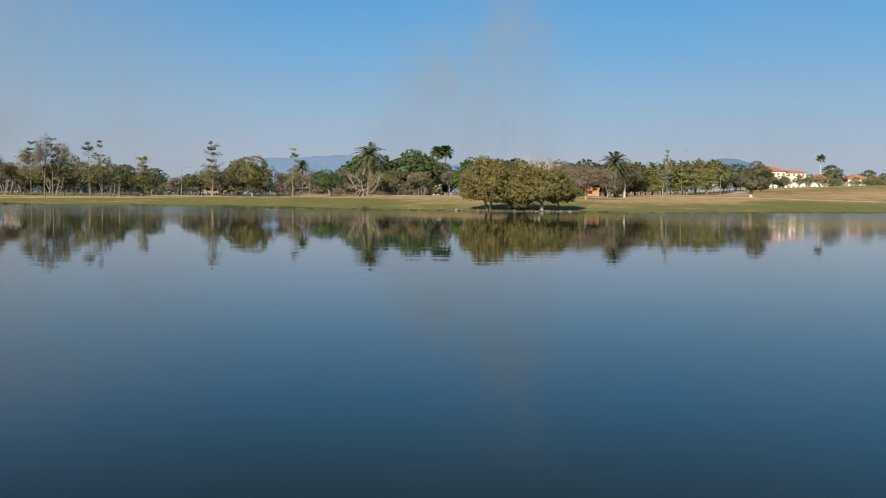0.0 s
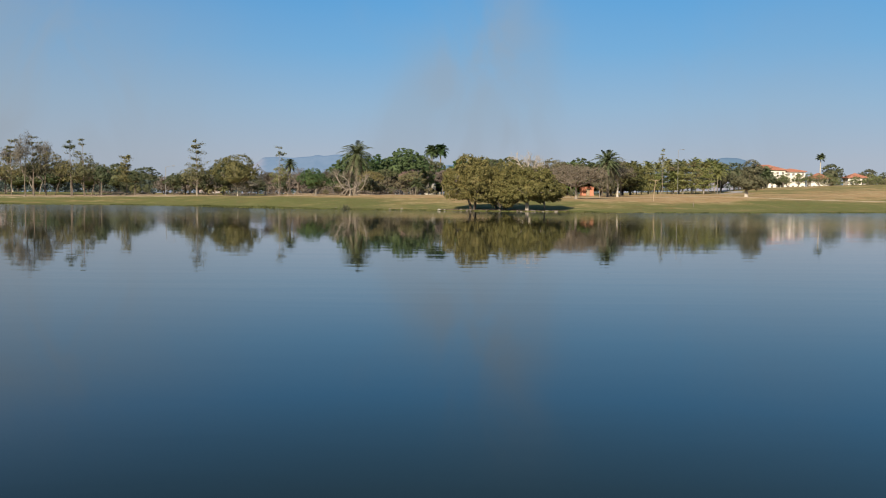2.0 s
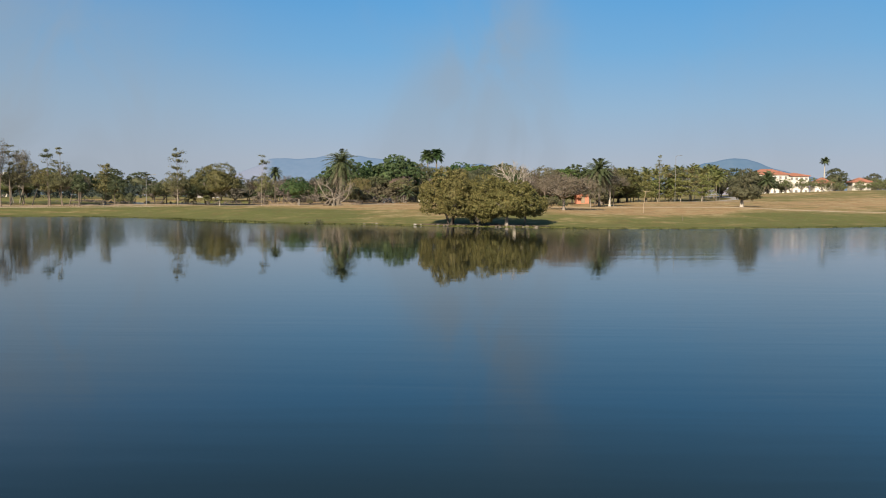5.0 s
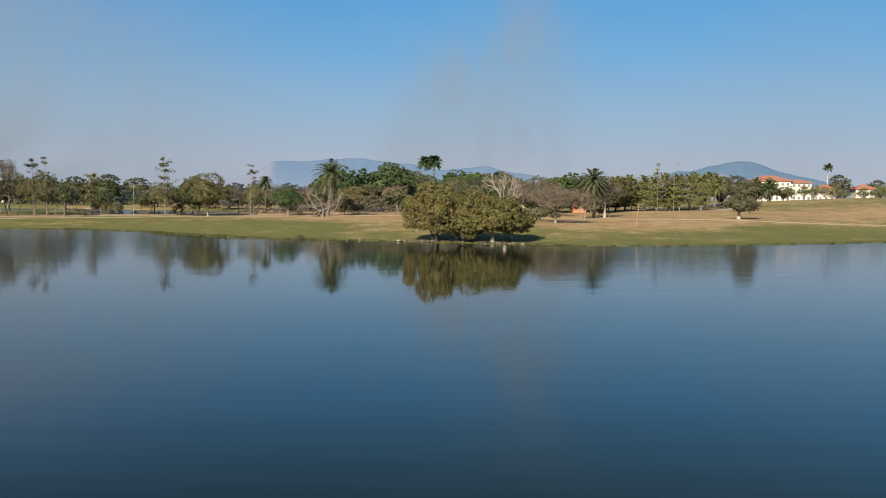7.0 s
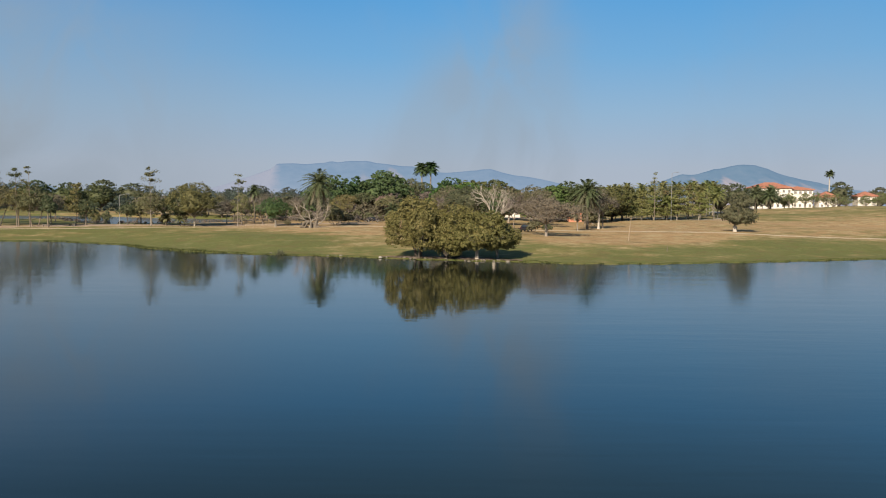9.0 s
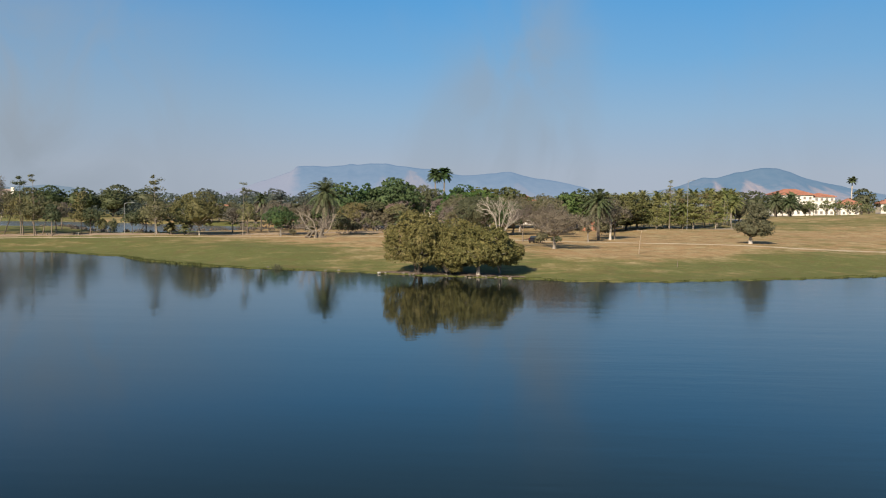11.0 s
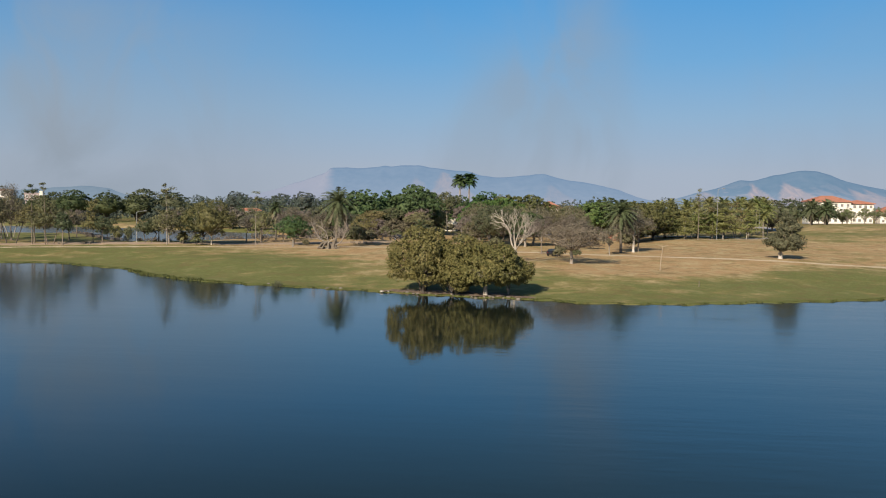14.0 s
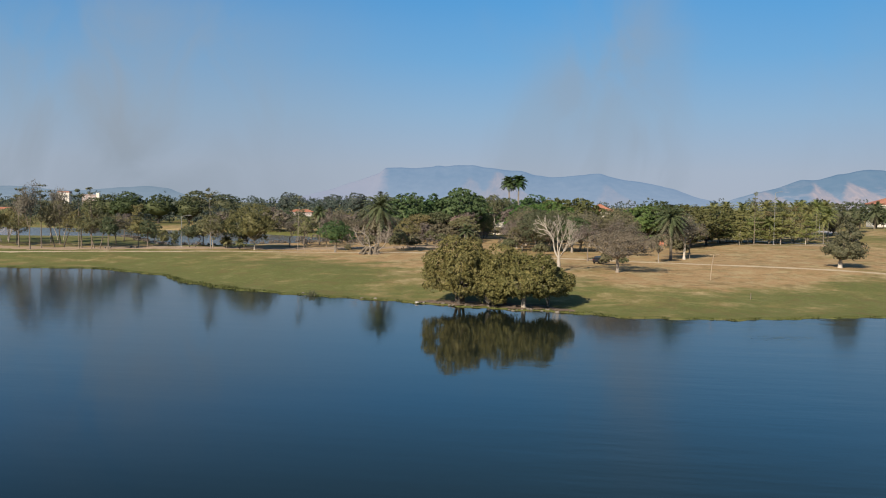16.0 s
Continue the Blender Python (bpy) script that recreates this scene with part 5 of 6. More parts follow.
# a nearer belt beyond the second pond
for i in range(150):
    x = fw.uniform(-330, -150)
    y = fw.uniform(415, 475)
    if pond_depth(x, y) > -5 or -150 < x < 5:
        continue
    base = on_land(x, y)
    hh, ww = fw.uniform(6.0, 9.5), fw.uniform(8, 14)
    bl = [(np.array((x + fw.normal(0, ww * 0.2), y + fw.normal(0, ww * 0.2), base + hh * fw.uniform(0.25, 0.72))), ww * fw.uniform(0.2, 0.32), 0.75) for _ in range(6)]
    bl += [(np.array((x + fw.normal(0, ww * 0.3), y - 3, base + 1.2)), 2.2, 0.8) for _ in range(2)]
    crown_leaves(far, bl, 26, 10, 0.72, 1.05, fw, -0.5, shell=0.12, slim=0.75)
woods = far.make("distant_woods", M["hazed_leaf"])
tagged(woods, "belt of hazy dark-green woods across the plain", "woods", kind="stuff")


# ---- distant land ----
def ridge(name, label, prof, y0, depth, mat, seed, rough=6.0):
    """A mountain range from its skyline: x and height along it, sloping down to the plain on both sides."""
    prof = np.array(prof, float)
    xs = np.arange(prof[0, 0], prof[-1, 0] + 1, 14.0)
    crest = np.interp(xs, prof[:, 0], prof[:, 1])
    m = 26
    rows = []
    for j in range(m):
        f = j / (m - 1)
        front = y0 - depth * (1 - f)
        fall = f ** 1.25
        z = []
        for i, x in enumerate(xs):
            nz = noise.fractal(Vector((x * 0.006 + seed, front * 0.006, seed)), 1.0, 2.0, 5)
            gully = noise.fractal(Vector((x * 0.013 + seed * 3, f * 1.2, 2.0)), 1.0, 2.0, 4)
            z.append(max(-2.0, crest[i] * fall + (nz * rough * 1.6 + gully * rough * 2.2) * fall * (1.25 - f)))
        rows.append(np.stack([xs + 0 * xs, np.full(len(xs), front), np.array(z)], 1))
    back = rows[-1].copy()
    back[:, 1] += depth * 0.3
    back[:, 2] = -2.0
    rows.append(back)
    v = np.stack(rows, 0)
    k, n = v.shape[:2]
    ii = np.arange(k * n).reshape(k, n)
    f = np.stack([ii[:-1, :-1], ii[:-1, 1:], ii[1:, 1:], ii[1:, :-1]], -1).reshape(-1, 4)
    return tagged(mesh_obj(name, v.reshape(-1, 3), f, mat, smooth=True), label, "mountain", kind="structure")


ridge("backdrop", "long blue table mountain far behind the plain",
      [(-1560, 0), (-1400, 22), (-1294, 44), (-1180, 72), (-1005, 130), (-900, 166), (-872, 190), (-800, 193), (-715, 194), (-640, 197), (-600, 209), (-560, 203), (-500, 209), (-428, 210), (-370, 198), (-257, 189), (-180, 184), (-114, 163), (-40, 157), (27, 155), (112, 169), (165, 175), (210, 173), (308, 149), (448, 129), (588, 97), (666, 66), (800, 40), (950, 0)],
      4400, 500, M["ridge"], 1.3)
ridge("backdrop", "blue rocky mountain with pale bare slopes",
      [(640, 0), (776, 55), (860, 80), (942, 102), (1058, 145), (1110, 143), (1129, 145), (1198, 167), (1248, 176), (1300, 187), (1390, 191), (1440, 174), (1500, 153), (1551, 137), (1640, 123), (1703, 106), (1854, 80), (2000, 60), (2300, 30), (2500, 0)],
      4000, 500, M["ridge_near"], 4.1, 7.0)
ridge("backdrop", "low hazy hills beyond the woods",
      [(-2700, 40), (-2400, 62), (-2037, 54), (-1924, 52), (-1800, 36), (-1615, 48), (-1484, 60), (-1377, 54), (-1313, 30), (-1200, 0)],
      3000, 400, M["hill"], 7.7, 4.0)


# ---- buildings ----
def window(parent, x, y, z, w, h):
    fr = part("window", box_bm(w + 0.24, 0.12, h + 0.24, 0.02, (x, y - 0.05, z)), M["trim"], parent)
    part("pane", box_bm(w, 0.10, h, 0.0, (x, y - 0.08, z)), M["pane"], fr)
    part("sill", box_bm(w + 0.5, 0.30, 0.12, 0.02, (x, y - 0.12, z - h / 2 - 0.16)), M["trim"], fr)
    return fr


def hip_roof(parent, sx, sy, z, rise, over=0.7, ridge_len=None, at=(0, 0)):
    hx, hy = sx / 2 + over, sy / 2 + over
    rl = (ridge_len if ridge_len is not None else max(sx - sy, 0.4)) / 2
    ax, ay = at
    v = [(ax - hx, ay - hy, z), (ax + hx, ay - hy, z), (ax + hx, ay + hy, z), (ax - hx, ay + hy, z),
         (ax - hx, ay - hy, z - 0.25), (ax + hx, ay - hy, z - 0.25), (ax + hx, ay + hy, z - 0.25), (ax - hx, ay + hy, z - 0.25),
         (ax - rl, ay, z + rise), (ax + rl, ay, z + rise)]
    bm = bmesh.new()
    bv = [bm.verts.new(c) for c in v]
    for f in ((0, 1, 9, 8), (1, 2, 9), (2, 3, 8, 9), (3, 0, 8), (4, 5, 1, 0), (5, 6, 2, 1), (6, 7, 3, 2), (7, 4, 0, 3), (7, 6, 5, 4)):
        bm.faces.new([bv[i] for i in f])
    roof = part("roof", bm, M["tile"], parent, "orange clay tile hip roof")
    # courses of tiles, stepping up the front and the sides
    g = Geo()
    rows = 9
    for k in range(rows):
        f = (k + 0.5) / rows
        x0, y0, zz = hx + (rl - hx) * f, hy * (1 - f), z + rise * f
        for sgn in (-1, 1):
            g.tube([(ax - x0, ay + sgn * y0, zz + 0.03), (ax + x0, ay + sgn * y0, zz + 0.03)], [0.06, 0.06], 4)
            g.tube([(ax + sgn * x0, ay - y0, zz + 0.03), (ax + sgn * x0, ay + y0, zz + 0.03)], [0.06, 0.06], 4)
    for sgn in (-1, 1):
        for s2 in (-1, 1):
            g.tube([(ax + sgn * hx, ay + s2 * hy, z + 0.05), (ax + sgn * rl, ay, z + rise + 0.08)], [0.14, 0.14], 5)
    g.tube([(ax - rl - 0.1, ay, z + rise + 0.06), (ax + rl + 0.1, ay, z + rise + 0.06)], [0.15, 0.15], 5)
    g.make("ridge_tiles", M["tile"], roof)
    return roof


def house(name, label, x, y, turn, sx, sy, h, rise, cols, floors, wall="white_wall", roof=True, win=(1.3, 1.6), base=None, door=False, ridge_len=None):
    z = base if base is not None else on_land(x, y) - 0.2
    root = thing(name, label, "house", (x, y, z), turn)
    part("wall", box_bm(sx, sy, h, 0.03, (0, 0, h / 2)), M[wall], root)
    part("plinth", box_bm(sx + 0.16, sy + 0.16, 0.6, 0.03, (0, 0, 0.3)), M["grey_wall" if roof else wall], root)
    part("cornice", box_bm(sx + 0.3, sy + 0.3, 0.3, 0.05, (0, 0, h - 0.2)), M["trim" if roof else wall], root)
    fh = h / floors
    for f in range(floors):
        for c in range(cols):
            wx = -sx / 2 + sx * (c + 0.5) / cols
            if door and f == 0 and c == cols // 2:
                d = part("door", box_bm(1.3, 0.12, 2.3, 0.02, (wx, -sy / 2 - 0.03, 1.5)), M["wood"], root)
                part("handle", box_bm(0.06, 0.1, 0.2, 0.01, (wx + 0.45, -sy / 2 - 0.12, 1.4)), M["steel"], d)
                continue
            window(root, wx, -sy / 2, fh * (f + 0.54), min(win[0], sx / cols * 0.62), min(win[1], fh * 0.55))
    if roof:
        hip_roof(root, sx, sy, h + 0.02, rise, ridge_len=ridge_len)
    else:
        part("parapet", box_bm(sx + 0.2, sy + 0.2, 0.5, 0.03, (0, 0, h + 0.2)), M["trim" if wall == "white_wall" else wall], root)
    return root


house("villa", "large three-storey cream house under an orange tile roof", 163.9, 437, -6, 17.8, 13, 10.4, 2.5, 7, 3, base=6.6, win=(1.1, 1.25))
house("villa", "cream side wing of the large house with wide windows", 177.0, 436, -6, 11.5, 11, 9.3, 1.4, 5, 3, base=7.0, win=(1.2, 1.25))
house("house", "small white house with an orange tile roof beside the villa", 186.2, 425, -8, 8.0, 8, 5.6, 2.4, 3, 2, base=7.2, win=(1.0, 1.1))
house("house", "low white house with an orange roof on the rise", 206.0, 428, -8, 8.5, 8, 5.0, 2.0, 3, 1, base=8.4)
house("house", "white two-storey house with an orange roof among dense trees", 32.6, 358, 4, 7.5, 7, 9.6, 2.2, 3, 2)
house("cottage", "little white cottage half hidden by trees", -4.4, 352, 5, 4.6, 4, 4.6, 1.6, 2, 1, roof=False, win=(0.8, 1.0))
house("kiosk", "small salmon-red hut behind the lawn trees", 48.6, 288, 5, 4.0, 3.0, 3.0, 0.8, 1, 1, "red_wall", roof=False, door=True)
tower = house("apartment_block", "cream four-storey block with a low orange roof beyond the pond", -251.5, 473, 18, 5.8, 6, 13.0, 0, 2, 4, base=3.0, roof=False, win=(1.2, 1.3))
part("roof", box_bm(6.3, 6.5, 0.7, 0.1, (0, 0, 13.8)), M["tile"], tower, "flat orange tile roof")
block = house("apartment_block", "pinkish flat-roofed block behind the woods beyond the pond", -241.0, 481, 18, 7.6, 7, 12.2, 0, 3, 4, "pink_wall", base=3.0, roof=False, win=(1.0, 1.2))
part("stair_tower", box_bm(1.7, 3.0, 13.6, 0.05, (4.6, -2.6, 6.8)), M["white_wall"], block, "white stair tower on its corner")
house("house", "low house with a brown tile roof beyond the pond", -233, 391, 20, 17, 8, 3.4, 2.2, 5, 1, base=3.2)
house("house", "low pink-walled house at the edge of the far field", -168, 640, 12, 15, 6, 3.4, 1.4, 4, 1, "pink_wall", base=3.0)


# ---- cars ----
def car(label, x, y, turn, paint):
    root = thing("car", label, "car", (x, y, on_land(x, y)), turn, group="parked cars")
    prof = [(-2.1, 0.35), (-2.15, 0.75), (-2.0, 0.98), (-1.75, 1.05), (-1.35, 1.42), (-0.4, 1.50), (0.45, 1.44), (1.1, 1.02), (1.9, 0.88), (2.12, 0.68), (2.12, 0.35)]
    bm = bmesh.new()
    sides = []
    for yy, k in ((-0.88, 1), (0.88, 1)):
        sides.append([bm.verts.new((px, yy * (0.84 if pz > 1.2 else 1.0), pz)) for px, pz in prof])
    n = len(prof)
    bm.faces.new(sides[0])
    bm.faces.new(sides[1][::-1])
    for i in range(n):
        bm.faces.new((sides[0][i], sides[1][i], sides[1][(i + 1) % n], sides[0][(i + 1) % n]))
    bmesh.ops.recalc_face_normals(bm, faces=bm.faces[:])
    bmesh.ops.bevel(bm, geom=bm.edges[:], offset=0.05, segments=2, affect="EDGES")
    body = part("body", bm, paint, root)
    for s in (-1, 1):
        g = Geo()
        g.add([(-1.45, s * 0.885, 1.06), (0.85, s * 0.885, 1.06), (0.35, s * 0.765, 1.38), (-1.15, s * 0.765, 1.38)], [(0, 1, 2, 3)])
        g.make("side_window", M["glass"], body)
        part("mirror", box_bm(0.14, 0.2, 0.14, 0.03, (0.75, s * 0.98, 1.06)), paint, body)
        part("headlight", box_bm(0.08, 0.36, 0.14, 0.03, (2.08, s * 0.62, 0.74)), M["lamp_clear"], body)
        part("tail_light", box_bm(0.08, 0.30, 0.18, 0.03, (-2.10, s * 0.66, 0.84)), M["lamp_red"], body)
    for xa, za, xb, zb in ((0.52, 1.42, 1.06, 1.06), (-1.78, 1.08, -1.38, 1.40)):
        g = Geo()
        o = 0.02 if xa > 0 else -0.02
        g.add([(xa + o, -0.70, za + 0.02), (xa + o, 0.70, za + 0.02), (xb + o, 0.76, zb + 0.02), (xb + o, -0.76, zb + 0.02)], [(0, 1, 2, 3)])
        g.make("windscreen", M["glass"], body)
    for wx in (-1.3, 1.32):
        for s in (-1, 1):
            bm = bmesh.new()
            bmesh.ops.create_cone(bm, cap_ends=True, segments=18, radius1=0.33, radius2=0.33, depth=0.22, matrix=Matrix.Translation((wx, s * 0.80, 0.33)) @ Matrix.Rotation(math.pi / 2, 4, "X"))
            bmesh.ops.bevel(bm, geom=bm.edges[:], offset=0.03, segments=1, affect="EDGES")
            wheel = part("wheel", bm, M["rubber"], root)
            bm = bmesh.new()
            bmesh.ops.create_cone(bm, cap_ends=True, segments=14, radius1=0.20, radius2=0.18, depth=0.05, matrix=Matrix.Translation((wx, s * 0.92, 0.33)) @ Matrix.Rotation(-s * math.pi / 2, 4, "X"))
            part("rim", bm, M["rim"], wheel)
    return root


car("black hatchback parked in the shade of a thin tree", 26.3, 205.4, 68, M["car_paint"])
car("dark car parked by the track beyond the palm", -13.0, 262, 10, M["car_paint"])


# ---- lamp posts, poles and rails ----
def lamp_post(label, x, y, h, turn, arms=(1,)):
    root = thing("street_lamp", label, "street lamp", (x, y, on_land(x, y)), turn, group="street lamps")
    g = Geo()
    g.tube([(0, 0, -0.2), (0, 0, 0.5), (0, 0, h)], [0.13, 0.10, 0.06], 10)
    g.make("pole", M["steel"], root, smooth=True)
    for s in arms:
        g = Geo()
        g.tube([(0, 0, h - 0.15), (s * 0.7, 0, h + 0.15), (s * 1.7, 0, h + 0.28)], [0.05, 0.045, 0.04], 6)
        arm = g.make("arm", M["steel"], root)
        part("lamp_head", box_bm(0.85, 0.32, 0.16, 0.05, (s * 2.0, 0, h + 0.28)), M["steel"], arm)
    part("base_plate", box_bm(0.5, 0.5, 0.08, 0.02, (0, 0, 0.04)), M["steel"], root)
    return root


lamp_post("white street lamp with one arm by the track", -73.9, 230.0, 7.4, 15)
lamp_post("white street lamp beyond the far trees", -58.0, 330, 8.0, 5)
lamp_post("tall lamp post behind the grove", 100.0, 318, 9.5, 160)
lamp_post("very tall pale lamp mast rising over the grove", 79.6, 290, 15.0, 20)

pole = thing("wooden_pole", "leaning weathered wooden pole with a crossbar on the lawn", "pole", (43.2, 176.9, on_land(43.2, 176.9)))
g = Geo()
g.tube([(0, 0, -0.2), (0.06, 0, 1.2), (0.18, 0, 2.6), (0.42, 0, 4.3)], [0.11, 0.09, 0.08, 0.055], 8)
g.make("shaft", M["wood"], pole, smooth=True)
g = Geo()
g.tube([(-0.5, 0.0, 4.42), (0.42, 0, 4.2), (1.3, 0, 4.36)], [0.045, 0.05, 0.04], 6)
g.make("crossbar", M["wood"], pole)
stake = thing("stake", "short wooden stake in the lawn near the water", "stake", (45.4, 156.3, on_land(45.4, 156.3)))
g = Geo()
g.tube([(0, 0, -0.2), (0.02, 0, 0.4), (0.0, 0, 0.9)], [0.06, 0.05, 0.04], 7)
g.make("shaft", M["bark"], stake)

rail = thing("rail_fence", "low pale wooden rail on stout posts by the track", "fence", (-34.2, 220.2, on_land(-34.2, 220.2)), 0)
for i in range(5):
    tall = i == 4
    part("post", box_bm(0.42 if tall else 0.12, 0.3 if tall else 0.12, 1.8 if tall else 0.8, 0.03, (-5.6 + 1.8 * i, 0, 0.7 if tall else 0.25)), M["stone" if tall else "wood"], rail, "stout stone end post" if tall else "")
for z in (0.35, 0.58):
    part("rail", box_bm(7.2, 0.06, 0.07, 0.02, (-2.0, -0.09, z)), M["wood"], rail)


def bench(label, x, y, turn):
    root = thing("bench", label, "bench", (x, y, on_land(x, y)), turn, group="concrete benches")
    part("seat", box_bm(1.9, 0.5, 0.12, 0.03, (0, 0, 0.46)), M["stone"], root)
    for s in (-1, 1):
        part("leg", box_bm(0.18, 0.42, 0.44, 0.02, (s * 0.65, 0, 0.2)), M["stone"], root)


bench("pale concrete bench on the dusty track", -88.5, 221.5, 5)
bench("pale concrete bench beside the track", -83.0, 223.5, -10)


# ---- the water's edge ----
def rock(name, label, x, y, size, seed, mat, dz=0.0, category="stone", group="stones at the water's edge"):
    r = np.random.default_rng(seed)
    bm = bmesh.new()
    bmesh.ops.create_icosphere(bm, subdivisions=2, radius=1.0)
    for v in bm.verts:
        k = 1 + 0.28 * noise.noise(Vector((v.co.x * 1.3 + seed, v.co.y * 1.3, v.co.z * 1.3)))
        v.co = Vector((v.co.x * size[0] * k, v.co.y * size[1] * k, v.co.z * size[2] * k))
    me = bpy.data.meshes.new(name)
    bm.to_mesh(me)
    bm.free()
    me.materials.append(mat)
    ob = tagged(new(name, me), label, category, group)
    ob.matrix_basis = pose(x, y, on_land(x, y) + dz, 0, 0, float(r.uniform(0, 180)))
    return ob


er = np.random.default_rng(23)
for i in range(42):
    x = er.uniform(1, 13) if i < 10 else er.normal(15.5, 2.2) if i < 35 else er.uniform(-20, -2)
    y = float(shore(x)) + er.uniform(-0.5, 0.7)
    s = 0.07 + 0.24 * er.random() ** 2.2
    rock("stone", "rough grey-brown stone at the waterline", x, y, (s * 1.3, s, s * 0.7), 200 + i, M["stone"])
rock("stone", "flat whitish stone half in the water", -1.3, float(shore(-1.3)) + 0.2, (0.42, 0.28, 0.17), 300, M["pale_stone"], 0.0)
rock("stone", "small whitish stone lying beside the flat one", -0.4, float(shore(-0.4)) + 0.3, (0.22, 0.2, 0.12), 301, M["pale_stone"], 0.0)
tuft = Geo()
tr_ = np.random.default_rng(302)
for _ in range(90):
    a0 = tr_.uniform(0, 6.28)
    fx, fy = tr_.normal(0, 0.35, 2)
    hh, ln = tr_.uniform(0.35, 0.85), tr_.normal(0, 0.25, 2)
    ex, ey = math.cos(a0) * 0.05, math.sin(a0) * 0.05
    tuft.add([(fx - ex, fy - ey, -0.3), (fx + ex, fy + ey, -0.3), (fx + ln[0] + ex * 0.3, fy + ln[1], hh), (fx + ln[0] - ex * 0.3, fy + ln[1], hh * 0.96)], [(0, 1, 2, 3)])
weeds = tuft.make("weed_clump", M["dark"])
tagged(weeds, "dark clump of weeds standing in the shallows", "weeds")
weeds.matrix_basis = pose(-17.9, float(shore(-17.9)) - 0.3, 0.05)

# bare, littered earth under the clump
lx, ly = np.meshgrid(np.linspace(-1.5, 20.5, 60), np.linspace(0, 1, 12))
yy = shore(lx) + 0.1 + ly * (5.2 - 0.028 * (lx - 9.5) ** 2)
zz = land(lx, yy) + 0.05 + 0.05 * np.sin(lx * 3.1 + yy * 2)
zz[-1] -= 0.12
zz[:, 0] -= 0.12
zz[:, -1] -= 0.12
li = np.arange(lx.size).reshape(lx.shape)
lf = np.stack([li[:-1, :-1], li[:-1, 1:], li[1:, 1:], li[1:, :-1]], -1).reshape(-1, 4)
tagged(mesh_obj("litter", np.stack([lx, yy, zz], -1).reshape(-1, 3), lf, M["litter"], smooth=True), "bare earth and leaf litter under the lakeside clump", "ground", kind="structure")

# grass that fringes the bank
bank = Geo()
n = 17000
bx = er.uniform(-140, 130, n)
by = shore(bx) + er.normal(0.25, 0.55, n)
keep = ~((bx > -1) & (bx < 20) & (er.random(n) < 0.75))
bx, by = bx[keep], by[keep]
n = len(bx)
hgt = er.uniform(0.03, 0.11, n) * (0.5 + 1.1 * np.clip(np.sin(bx * 0.11) + 0.5 * np.sin(bx * 0.37), 0, 1.3))
hgt = hgt * np.where(bx > 20, 0.7, 1.0 + 1.6 * np.clip(np.sin(bx * 0.19 + 2.0) - 0.35, 0, 1) * (bx < -18)) * np.where((bx > -50) & (bx < -24), 1.7, 1.0)
bz = np.maximum(land(bx, by), -0.05)
ang = er.uniform(0, 6.28, n)
wd = er.uniform(0.04, 0.10, n)
lean = er.normal(0, 0.16, (n, 2))
dx, dy = np.cos(ang) * wd, np.sin(ang) * wd
v = np.stack([np.stack([bx - dx, by - dy, bz - 0.05], 1), np.stack([bx + dx, by + dy, bz - 0.05], 1),
              np.stack([bx + lean[:, 0] + dx * 0.2, by + lean[:, 1] + dy * 0.2, bz + hgt], 1), np.stack([bx + lean[:, 0] - dx * 0.2, by + lean[:, 1] - dy * 0.2, bz + hgt * 0.95], 1)], 1)
bank.add(v.reshape(-1, 3), np.arange(n * 4).reshape(-1, 4))
tagged(bank.make("bank_grass", M["reed"]), "rough green grass fringing the water's edge", "grass", kind="stuff")

# undergrowth along the far side of the track
ug = Geo()
for i in range(70):
    x = er.uniform(-52, 8)
    y = er.uniform(244, 262) + 0.15 * (x + 60) * (x > -60)
    if pond_depth(x, y) > -4 or (-18 < x < -8 and 255 < y < 268):
        continue
    if -7 < x < 4.5:
        continue
    hh = er.uniform(0.8, 2.6)
    bl = [(np.array((x + er.normal(0, 0.9), y + er.normal(0, 0.9), on_land(x, y) + hh * 0.45)), hh * er.uniform(0.4, 0.7), 0.8) for _ in range(3)]
    crown_leaves(ug, bl, 26, 6, 0.4, 0.35, er, -0.6)
for i in range(130):
    x = er.uniform(-44, 10)
    y = er.uniform(266, 335)
    if -18 < x < -8 and y < 270:
        continue
    if -7 < x < 3:
        continue
    hh = er.uniform(1.2, 3.2)
    bl = [(np.array((x + er.normal(0, 1.2), y + er.normal(0, 1.2), on_land(x, y) + hh * 0.45)), hh * er.uniform(0.45, 0.75), 0.8) for _ in range(3)]
    crown_leaves(ug, bl, 22, 5, 0.5, 0.4, er, -0.6)
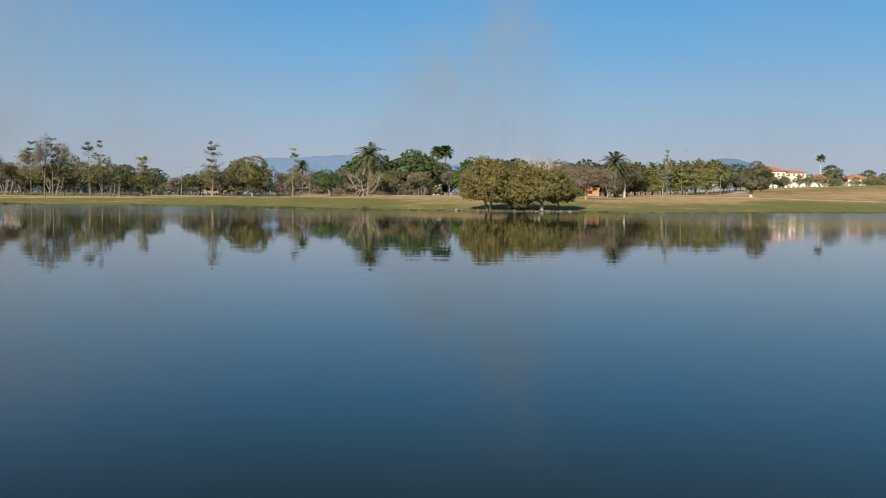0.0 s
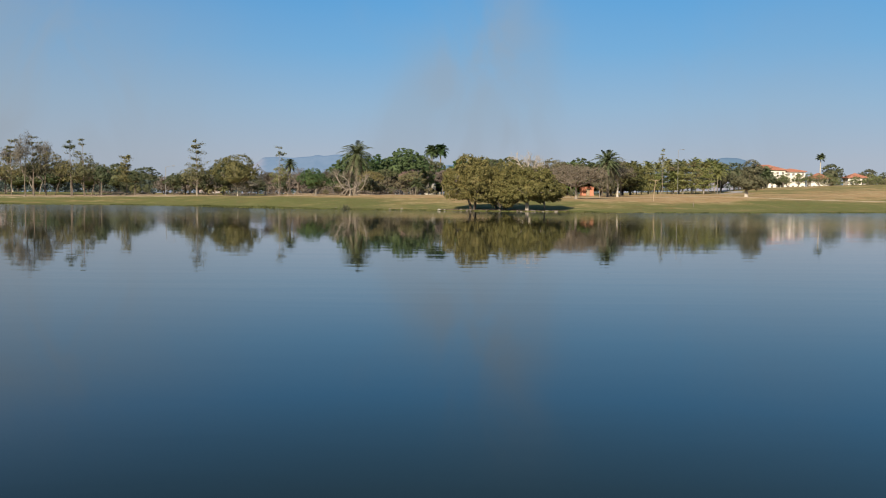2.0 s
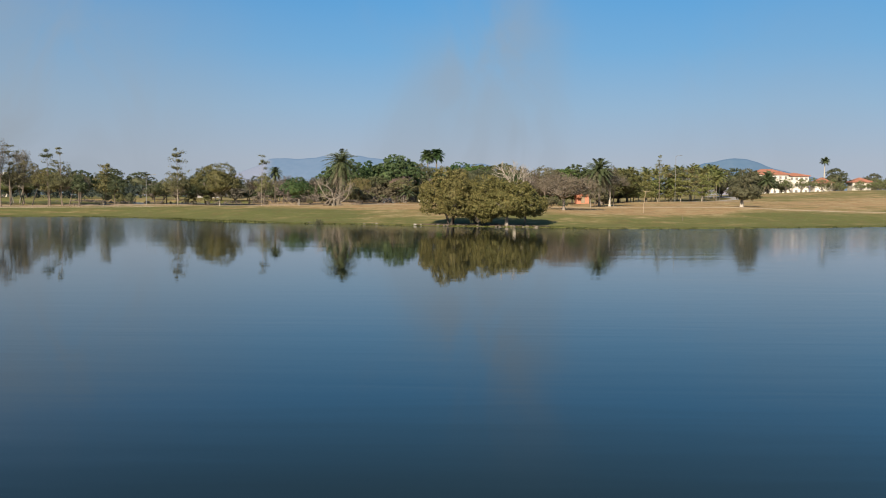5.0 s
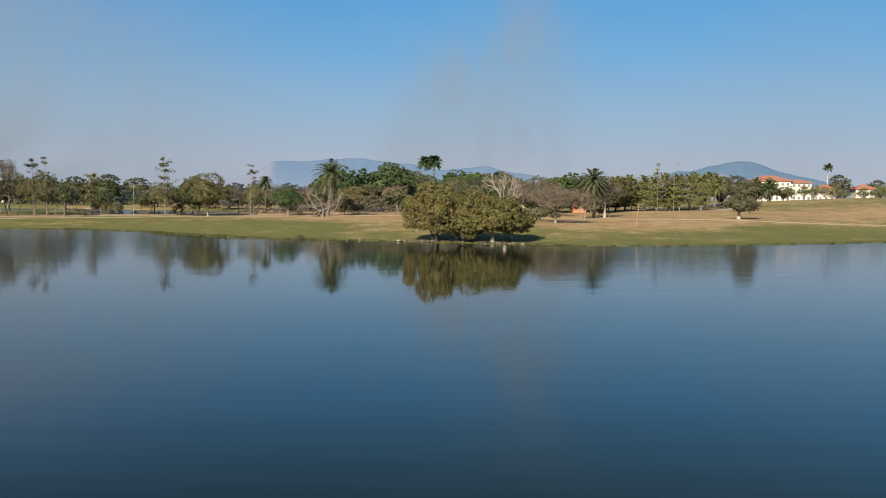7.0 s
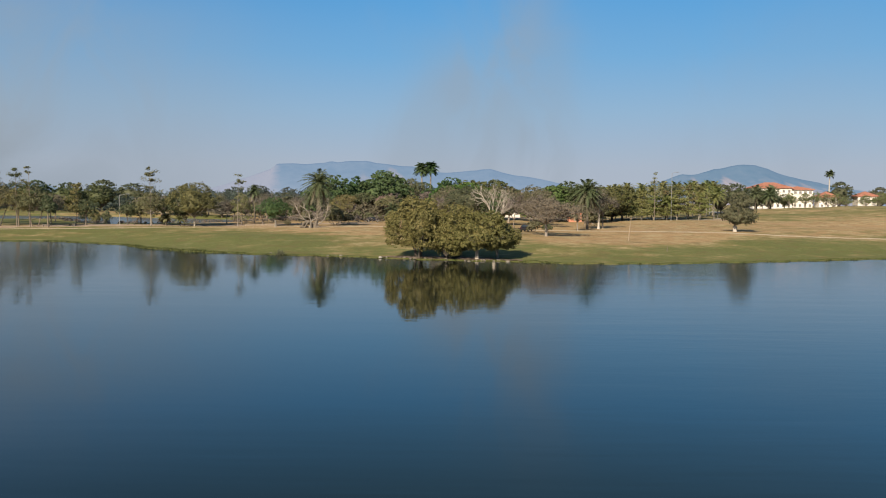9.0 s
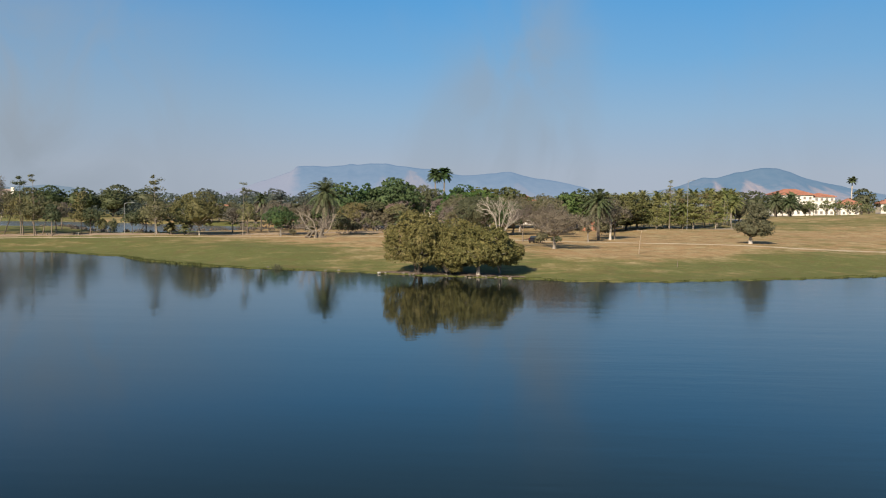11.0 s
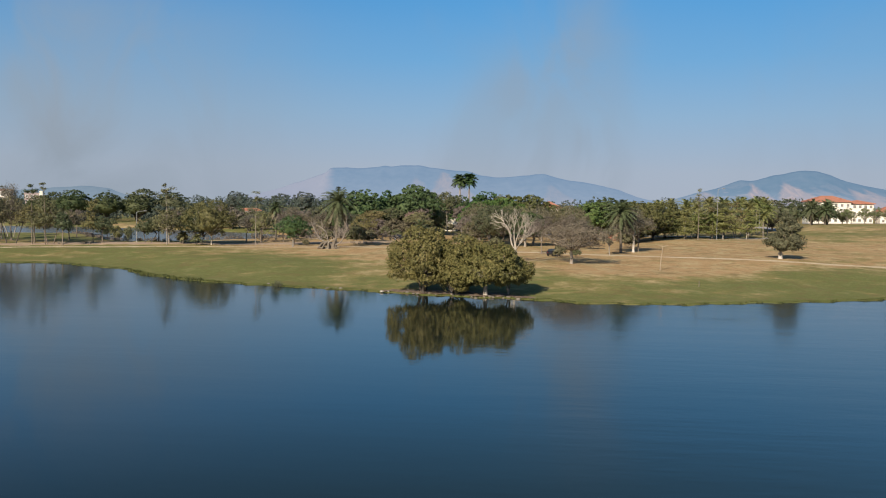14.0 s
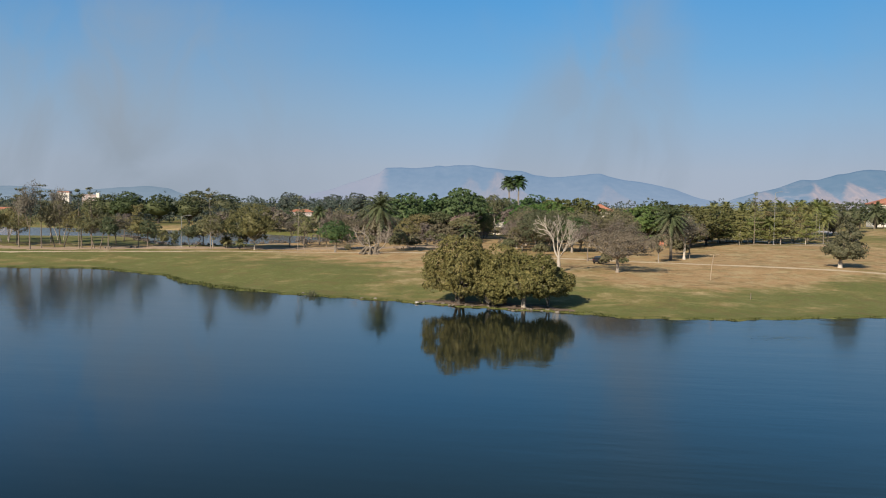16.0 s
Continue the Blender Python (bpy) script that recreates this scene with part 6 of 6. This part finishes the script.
# low scrub along the near bank of the pond
for i in range(70):
    x = er.uniform(-118, -40)
    y = float(np.interp(x, POND_X, POND_NEAR)) - er.uniform(1.5, 6.0)
    if y < float(np.interp(x, [-100, -75, -48], [226, 234, 239])):
        continue
    hh = er.uniform(0.35, 0.85)
    bl = [(np.array((x + er.normal(0, 0.9), y + er.normal(0, 0.5), on_land(x, y) + hh * 0.45)), hh * er.uniform(0.5, 0.8), 0.8) for _ in range(3)]
    crown_leaves(ug, bl, 18, 6, 0.3, 0.28, er, -0.6)
tagged(ug.make("undergrowth", M["dry"]), "dry brown scrub behind the track-side trees", "shrubs", kind="stuff")
bush = broad_tree("shrub", "low rounded shrub beside the track", 110, 2.6, 3.4, M["olive"], M["bark"], 0.03, 9, 170, 8, 0.34, 3, 0.06, group="shrubs", category="shrub")
spread_copies([bush], [(-62.5, 230, 2.4, 3.4), (-28, 236, 3.2, 4.4), (-18, 238, 3.0, 4.5), (-30.5, 224, 1.5, 2.2),  (6, 236, 3, 5), (-20, 232, 4.4, 5), (-4.2, 340, 3.0, 5.5), (-8.5, 338, 3.4, 5), (14, 224, 2.6, 4), (27.2, 200.2, 2.4, 3.6), (30.4, 201.4, 1.8, 2.6), (31.2, 224, 2.2, 3.6), (-15.8, 276, 2.4, 4.4), (-19.4, 279, 3.0, 5.0), (-12.2, 277, 2.0, 3.8), (-22.6, 274, 2.2, 4.0), (45.4, 238, 4.4, 4.4), (46.8, 241, 3.0, 4.0)], (2.6, 3.4))

# small dark flecks laid on the lake, standing in for ripple reflections
flecks = Geo()
wr = np.random.default_rng(31)
n = 220
wx_ = 42 + wr.normal(0, 2.0, n)
wy_ = 124.6 + 0.25 * (wx_ - 43) + np.round(wr.normal(0, 1.2, n) * 1.6) / 1.6 + wr.normal(0, 0.12, n)
pos = np.stack([wx_, wy_, np.full(n, 0.02)], 1)
flecks.leaves(pos, np.tile(np.array((0, 0, 3.0)), (n, 1)), 0.17, 0.07, wr, 0.0)
tagged(flecks.make("floating_weed", M["dark"]), "scattered dark flecks standing in for ripple reflections on the lake", "water plants", kind="stuff")
